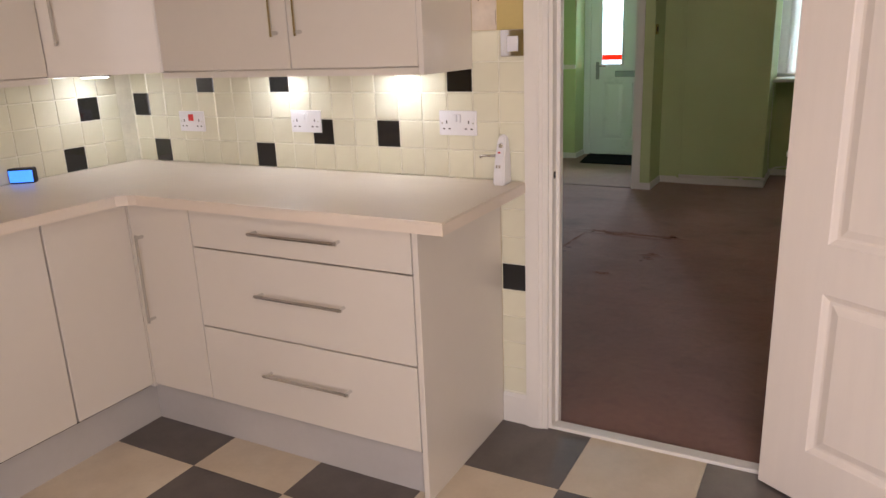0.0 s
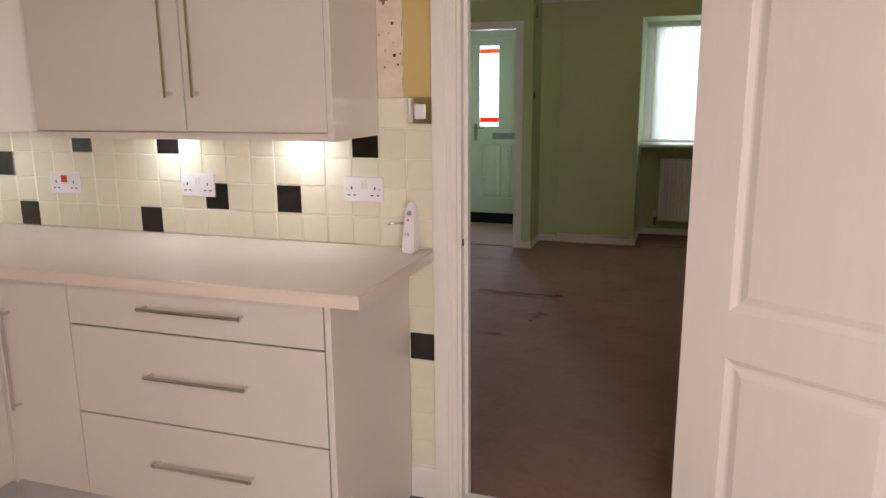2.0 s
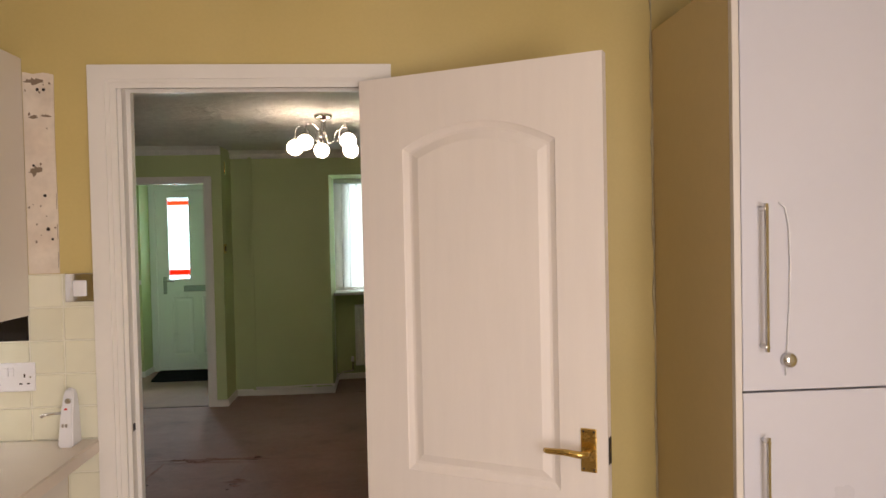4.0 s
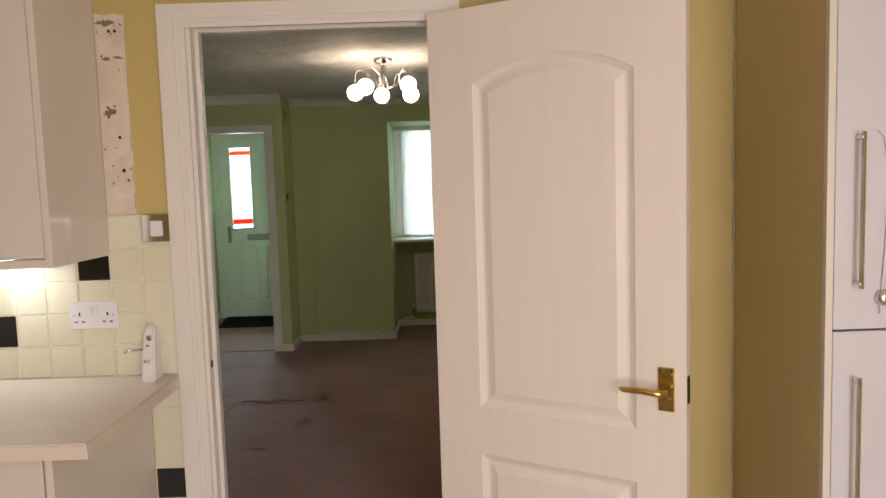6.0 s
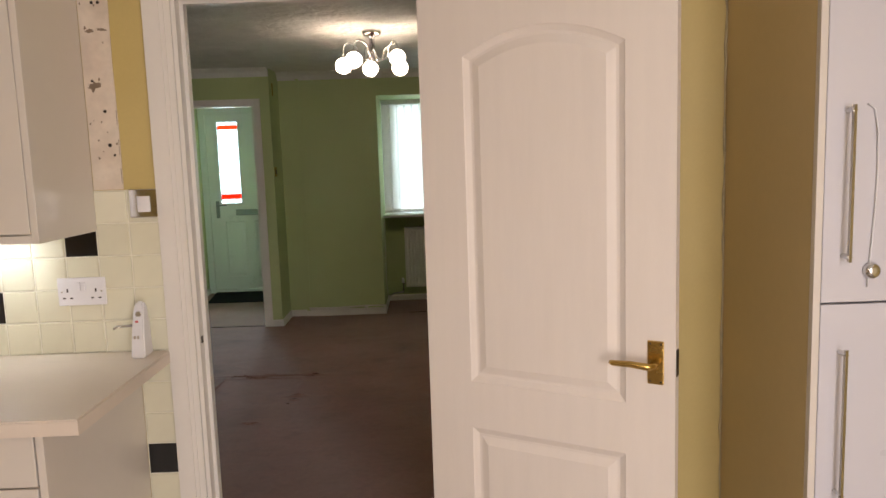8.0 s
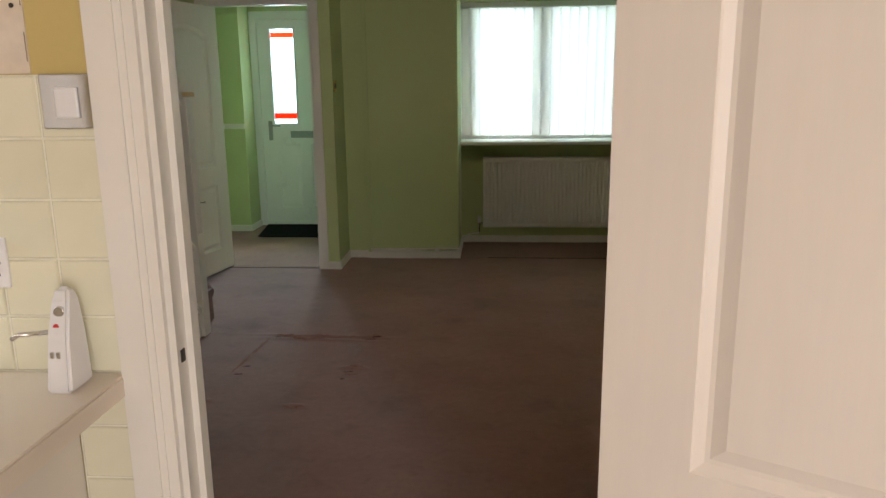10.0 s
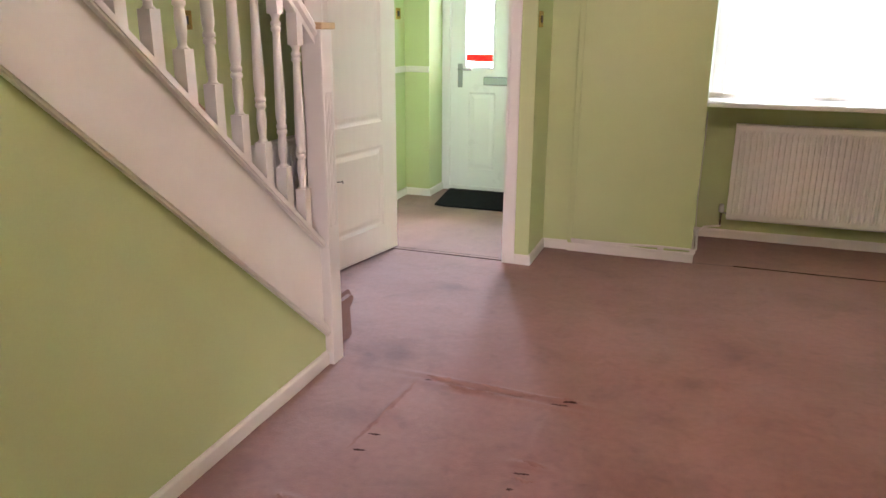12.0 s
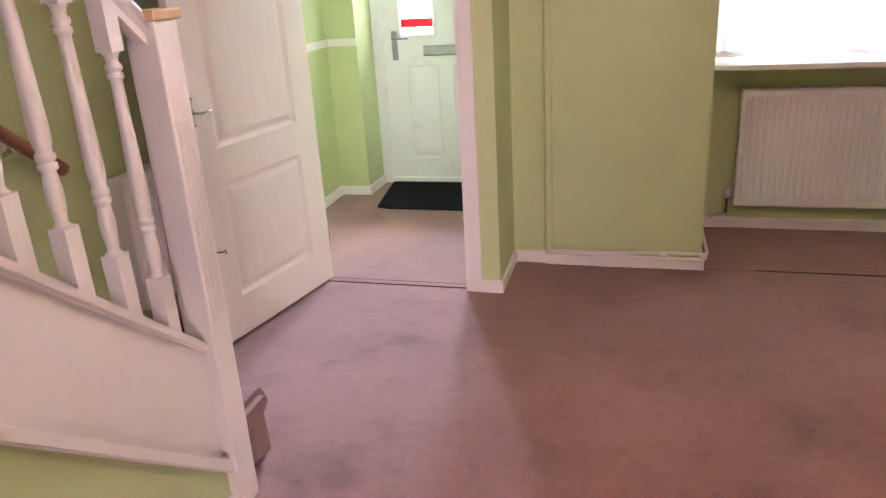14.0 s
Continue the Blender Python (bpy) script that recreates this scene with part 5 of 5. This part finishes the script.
# ---- living room things ----
plan = FAR_ROOMS
RX, RY = 0.394, 2.72
ch = thing("chandelier", (RX, RY, LZ), "chrome ceiling light with curled arms and five lit crackle-glass globes", "ceiling light")
bm = bmesh.new()
lathe(bm, [(0.062, LZ), (0.065, LZ - 0.008), (0.055, LZ - 0.03), (0.03, LZ - 0.036), (0.012, LZ - 0.05)], (RX, RY, 0), 24)
part("ceiling_rose", bm, CHROME, ch)
for k, (deg, R, drop) in enumerate(((182, 0.19, 0.222), (235, 0.188, 0.205), (99, 0.19, 0.222), (-30, 0.19, 0.19), (24, 0.19, 0.235))):
    a = radians(deg)
    dx, dy = math.cos(a), math.sin(a)
    bm = bmesh.new()
    knots = [(0.014, 0, -0.035), (0.014, 0, -0.12), (0.04, 0.03, -0.19), (0.085, 0.045, -0.17), (0.1, 0.04, -0.115),
             (0.145, 0.02, -0.08), (0.18, 0.006, -0.095), (R, 0, 0.058 - drop)]
    P = [Vector(p) for p in (knots[0], *knots, knots[-1])]
    pts = []
    for q in range(1, len(P) - 2):
        for j in range(5):
            t = j / 5
            p, b, c, d = P[q - 1:q + 3]
            v = 0.5 * (2 * b + (c - p) * t + (2 * p - 5 * b + 4 * c - d) * t * t + (3 * b - p - 3 * c + d) * t ** 3)
            pts.append((RX + v.x * dx - v.y * dy, RY + v.x * dy + v.y * dx, LZ + v.z))
    pts.append((RX + R * dx, RY + R * dy, LZ + 0.058 - drop))
    tube(bm, pts, 0.0048, 8)
    arm = part("arm", bm, CHROME, ch)
    ex, ey, ez = pts[-1]
    bm = bmesh.new()
    lathe(bm, [(0.012, ez + 0.005), (0.016, ez), (0.016, ez - 0.02), (0.012, ez - 0.022)], (ex, ey, 0), 12)
    part("lamp_holder", bm, CHROME, arm)
    bm = bmesh.new()
    bmesh.ops.create_icosphere(bm, subdivisions=3, radius=0.053, matrix=Matrix.Translation((ex, ey, ez - 0.062)))
    for f in bm.faces:
        f.smooth = True
    part("globe", bm, GLOBE, arm, "lit crackle-glass globe")

# box, table lamp and cables in the corner
BXC, BYC = 2.06, 4.58
bx = thing("black_box", (0, 0, 0), "flat black equipment box lying on the carpet", "equipment box")
bm = one(-0.2, 0.2, -0.115, 0.115, 0.0, 0.05, bevel=0.008)
part("case", bm, BLACK, bx)
part("sticker", one(0.02, 0.13, -0.105, -0.055, 0.05, 0.0515), PLASTIC, bx, "white paper label")
bx.matrix_basis = placed(pose(BXC, BYC, 0.002, 0, 0, 27))
LXc, LYc, LB = 1.99, 4.6, 0.053
tl = thing("table_lamp", (LXc, LYc, LB), "dark metal table lamp with a cream cone shade", "table lamp")
bm = bmesh.new()
lathe(bm, [(0.055, LB), (0.055, LB + 0.006), (0.03, LB + 0.012), (0.008, LB + 0.02)], (LXc, LYc, 0), 20)
part("base", bm, DARK_METAL, tl)
for k in range(4):
    a = k * math.tau / 4 + 0.4
    bm = bmesh.new()
    tube(bm, [(LXc + (0.006 + 0.036 * math.sin(math.pi * j / 12)) * math.cos(a), LYc + (0.006 + 0.036 * math.sin(math.pi * j / 12)) * math.sin(a), LB + 0.01 + 0.16 * j / 12) for j in range(13)], 0.0045, 8)
    part("bow", bm, DARK_METAL, tl)
bm = bmesh.new()
lathe(bm, [(0.006, LB + 0.01), (0.006, LB + 0.165), (0.016, LB + 0.17), (0.016, LB + 0.18), (0.034, LB + 0.184), (0.034, LB + 0.192), (0.012, LB + 0.196), (0.012, LB + 0.26)], (LXc, LYc, 0), 14)
part("stem", bm, DARK_METAL, tl)
bm = bmesh.new()
n, r0, r1, z0, z1 = 32, 0.128, 0.05, LB + 0.215, LB + 0.365
ra = [[bm.verts.new((LXc + r * math.cos(k * math.tau / n), LYc + r * math.sin(k * math.tau / n), z)) for k in range(n)] for r, z in ((r0, z0), (r1, z1), (r1 - 0.003, z1), (r0 - 0.003, z0))]
for q, w in zip(ra, ra[1:] + ra[:1]):
    for k in range(n):
        bm.faces.new((q[k], q[(k + 1) % n], w[(k + 1) % n], w[k])).smooth = True
part("shade", bm, SHADE, tl, "cream cone shade")
part("shade_carrier", boxes((LXc - r1, LXc + r1, LYc - 0.002, LYc + 0.002, z1 - 0.03, z1 - 0.026), (LXc - 0.002, LXc + 0.002, LYc - r1, LYc + r1, z1 - 0.03, z1 - 0.026), (LXc - 0.006, LXc + 0.006, LYc - 0.006, LYc + 0.006, LB + 0.26, z1 - 0.026)), DARK_METAL, tl)

ws = plate("double_socket", None, 0.146, 0.086, PLASTIC, "white double socket with a plug on the side wall", "socket")
pg = part("plug", one(-0.055, -0.01, -0.04, -0.007, -0.028, 0.028, bevel=0.006), PLASTIC, ws, "white plug")
part("plug", one(0.012, 0.055, -0.04, -0.007, -0.028, 0.028, bevel=0.006), PLASTIC, ws, "white plug")
ws.matrix_basis = placed(pose(LX1, 4.62, 0.36, 0, 0, -90))
cb = plate("aerial_socket", None, 0.05, 0.05, BRASS, "small dark brass aerial plate on the pier", "aerial socket")
part("connector", one(-0.006, 0.006, -0.03, -0.007, -0.006, 0.006, bevel=0.002), DARK_METAL, cb)
cb.matrix_basis = placed(pose(2.27, 4.88, 0.22))

# crystal wall light, unlit, high on the side wall
WLY, WLZ = 3.88, 1.76
wl = thing("wall_light", (LX1, WLY, WLZ), "unlit crystal bead wall light with a chrome plate", "wall light")
part("back_plate", one(LX1 - 0.012, LX1, WLY - 0.05, WLY + 0.05, WLZ - 0.02, WLZ + 0.08, bevel=0.004), CHROME, wl)
rng = random.Random(31)
for ring, (zr, rr, n) in enumerate(((0.05, 0.085, 11), (0.015, 0.095, 12), (-0.02, 0.085, 11), (-0.05, 0.06, 8), (-0.072, 0.03, 5))):
    part("ring", tube(bmesh.new(), [(LX1 - 0.012 - rr * math.sin(math.pi * k / 16), WLY + rr * math.cos(math.pi * k / 16), WLZ + zr + 0.016) for k in range(17)], 0.002, 6), CHROME, wl)
    for k in range(n):
        a = math.pi * (k + 0.5) / n
        bm = bmesh.new()
        bmesh.ops.create_icosphere(bm, subdivisions=1, radius=0.0125 * rng.uniform(0.85, 1.1), matrix=Matrix.Translation((LX1 - 0.014 - rr * math.sin(a), WLY + rr * math.cos(a), WLZ + zr)))
        part("bead", bm, GLASS if (k + ring) % 3 else CHROME, wl)

rng = random.Random(11)
def cable(pts, r, material, label, steps=10):
    """A smooth cable through some points."""
    P = [Vector(p) for p in pts]
    P = [P[0]] + P + [P[-1]]
    out = []
    for i in range(1, len(P) - 2):
        for j in range(steps):
            t = j / steps
            a, b, c, d = P[i - 1:i + 3]
            out.append(0.5 * ((2 * b) + (c - a) * t + (2 * a - 5 * b + 4 * c - d) * t * t + (3 * b - a - 3 * c + d) * t ** 3))
    out.append(P[-2])
    bm = bmesh.new()
    tube(bm, out, r, 7)
    return tagged(part("cable", bm, material), label, "cable", "cables in the corner")


for k in range(7):
    s = rng.uniform(-0.03, 0.03)
    cable([(2.14 + s, 4.55 + 0.02 * k, 0.055), (2.19 + s, 4.56, 0.09 + 0.02 * k), (2.25 + s, 4.6, 0.16 + 0.012 * k), (2.33, 4.62 - s, 0.2 + 0.012 * k), (2.345, 4.62 - s, 0.16 + 0.02 * k)],
          0.008, BLACK, "thick black cable looped up from the box")
for k in range(4):
    cable([(2.22 + 0.02 * k, 4.48, 0.012), (2.25 + 0.02 * k, 4.52, 0.1), (2.3, 4.58 - 0.02 * k, 0.2), (2.34, 4.56, 0.1), (2.33 + 0.01 * k, 4.47, 0.012)], 0.007, BLACK, "black cable hanging in a loop")
tagged(part("power_adaptor", one(2.2, 2.3, 4.44, 4.52, 0.004, 0.11, bevel=0.008), BLACK), "black power adaptor standing on the carpet", "power adaptor")
tagged(part("handset", one(2.22, 2.35, 4.56, 4.61, 0.2, 0.245, bevel=0.01), BLACK), "black plug strip caught up in the cables", "plug strip")
for k in range(3):
    cable([(2.2, 4.42 - 0.02 * k, 0.008), (2.27, 4.36 - 0.03 * k, 0.008), (2.31, 4.32 - 0.02 * k, 0.008), (2.335, 4.4, 0.008), (2.3, 4.43 - 0.02 * k, 0.009)], 0.004, CABLE_W, "white cable coiled on the carpet")
cable([(1.99, 4.55, 0.06), (1.93, 4.46, 0.03), (1.9, 4.42, 0.008), (1.86, 4.5, 0.008), (1.8, 4.62, 0.008), (1.72, 4.66, 0.008), (1.74, 4.74, 0.008), (1.86, 4.72, 0.01)], 0.004, CABLE_W, "white lamp cable trailing on the carpet")
cable([(0.275, 5.18, 0.9), (0.277, 5.17, 0.8), (0.275, 5.19, 0.6), (0.272, 5.2, 0.3), (0.285, 5.22, 0.06)], 0.0025, CABLE_W, "thin white cord down the recess side")

# ---- pieces: kitchen wall tiles ----
plan = KITCHEN
P, TZ, TX = 0.1, 0.925, -0.115
bm = bmesh.new()
box(bm, 0.0008, P - 0.0008, -0.006, -0.002, 0.0008, P - 0.0008)
bmesh.ops.bevel(bm, geom=[e for e in bm.edges if all(abs(v.co.y + 0.006) < 1e-6 for v in e.verts)], offset=0.0022, segments=1, affect="EDGES")
bmesh.ops.scale(bm, vec=(0.978, 1, 0.978), verts=bm.verts[:])
tile_mesh = mesh_of("tile", bm, TILE)
tile_black = tile_mesh.copy()
tile_black.materials.clear()
tile_black.materials.append(TILE_BLACK)
setting("tile_backing_north", boxes((KX0, -0.119, -0.003, -0.0005, 0.905, TZ + 5 * P), (-0.2165, -0.119, -0.003, -0.0005, 0.116, 0.905)), GROUT, "pale grout behind the wall tiles", "grout")
setting("tile_backing_west", one(KX0 + 0.0005, KX0 + 0.003, -2.9, -0.003, 0.905, TZ + 4 * P), GROUT, "pale grout behind the side wall tiles", "grout")


def lay(mesh, wall, m):
    ob = new("tile", mesh)
    ob.parent = wall
    ob.matrix_parent_inverse = wall.matrix_basis.inverted()
    ob.matrix_basis = m


black = {(-2, 3), (-5, 1), (-11, 0), (-17, 0), (-14, 3), (-10, 3), (-8, 1), (-18, 2), (0, -4)}
rng = random.Random(3)
for i in range(-18, 1):
    for j in range(5):
        lay(tile_black if (i, j) in black else tile_mesh, wall_door,
            pose(TX + (i - 1) * P + 0.001, rng.uniform(-0.0006, 0.0004), TZ + j * P + 0.001, rng.uniform(-0.3, 0.3), 0, rng.uniform(-0.3, 0.3)))
for j in range(-8, 0):
    lay(tile_black if (0, j) in black else tile_mesh, wall_door, pose(TX - P + 0.001, 0, TZ + j * P + 0.001))
for i in range(28):
    for j in range(4):
        b = (i, j) in {(1, 2), (2, 0), (7, 1), (12, 2)}
        lay(tile_black if b else tile_mesh, wall_left, pose(KX0, -0.18 - (i - 1) * P - P + 0.001, TZ + j * P + 0.001, 0, 0, 90))

# ---- pieces: kitchen floor tiles ----
G = 0.4
def floor_tile(material):
    return mesh_of("floor_tile", box(bmesh.new(), 0.0008, G - 0.0008, 0.0008, G - 0.0008, -0.006, 0.0), material)


tiles = (floor_tile(FLOOR_GREY), floor_tile(FLOOR_CREAM))
for i in range(-6, 6):
    for j in range(-9, 0):
        x, y = 0.122 + i * G, -0.35 + j * G
        if y + G < KY0 + 0.01 or x > KX1 - 0.01 or x + G < KX0 + 0.01:
            continue
        if x < KX0 or x + G > KX1 or y < KY0:      # cut tiles along the walls
            part("floor_tile", one(max(x, KX0) + 0.0008, min(x + G, KX1) - 0.0008, max(y, KY0) + 0.0008, y + G - 0.0008, -0.006, 0.0),
                 (FLOOR_GREY, FLOOR_CREAM)[(i + j + 1) % 2], kitchen_floor)
            continue
        ob = new("floor_tile", tiles[(i + j + 1) % 2])
        ob.parent = kitchen_floor
        ob.matrix_basis = pose(x, y, 0)
for i in range(-1, 6):
    bm = one(0.122 + i * G + 0.0008, min(0.122 + (i + 1) * G, KX1) - 0.0008, -0.3492, -0.0008, -0.006, 0.0)
    part("floor_tile", bm, (FLOOR_CREAM, FLOOR_GREY)[i % 2], kitchen_floor)
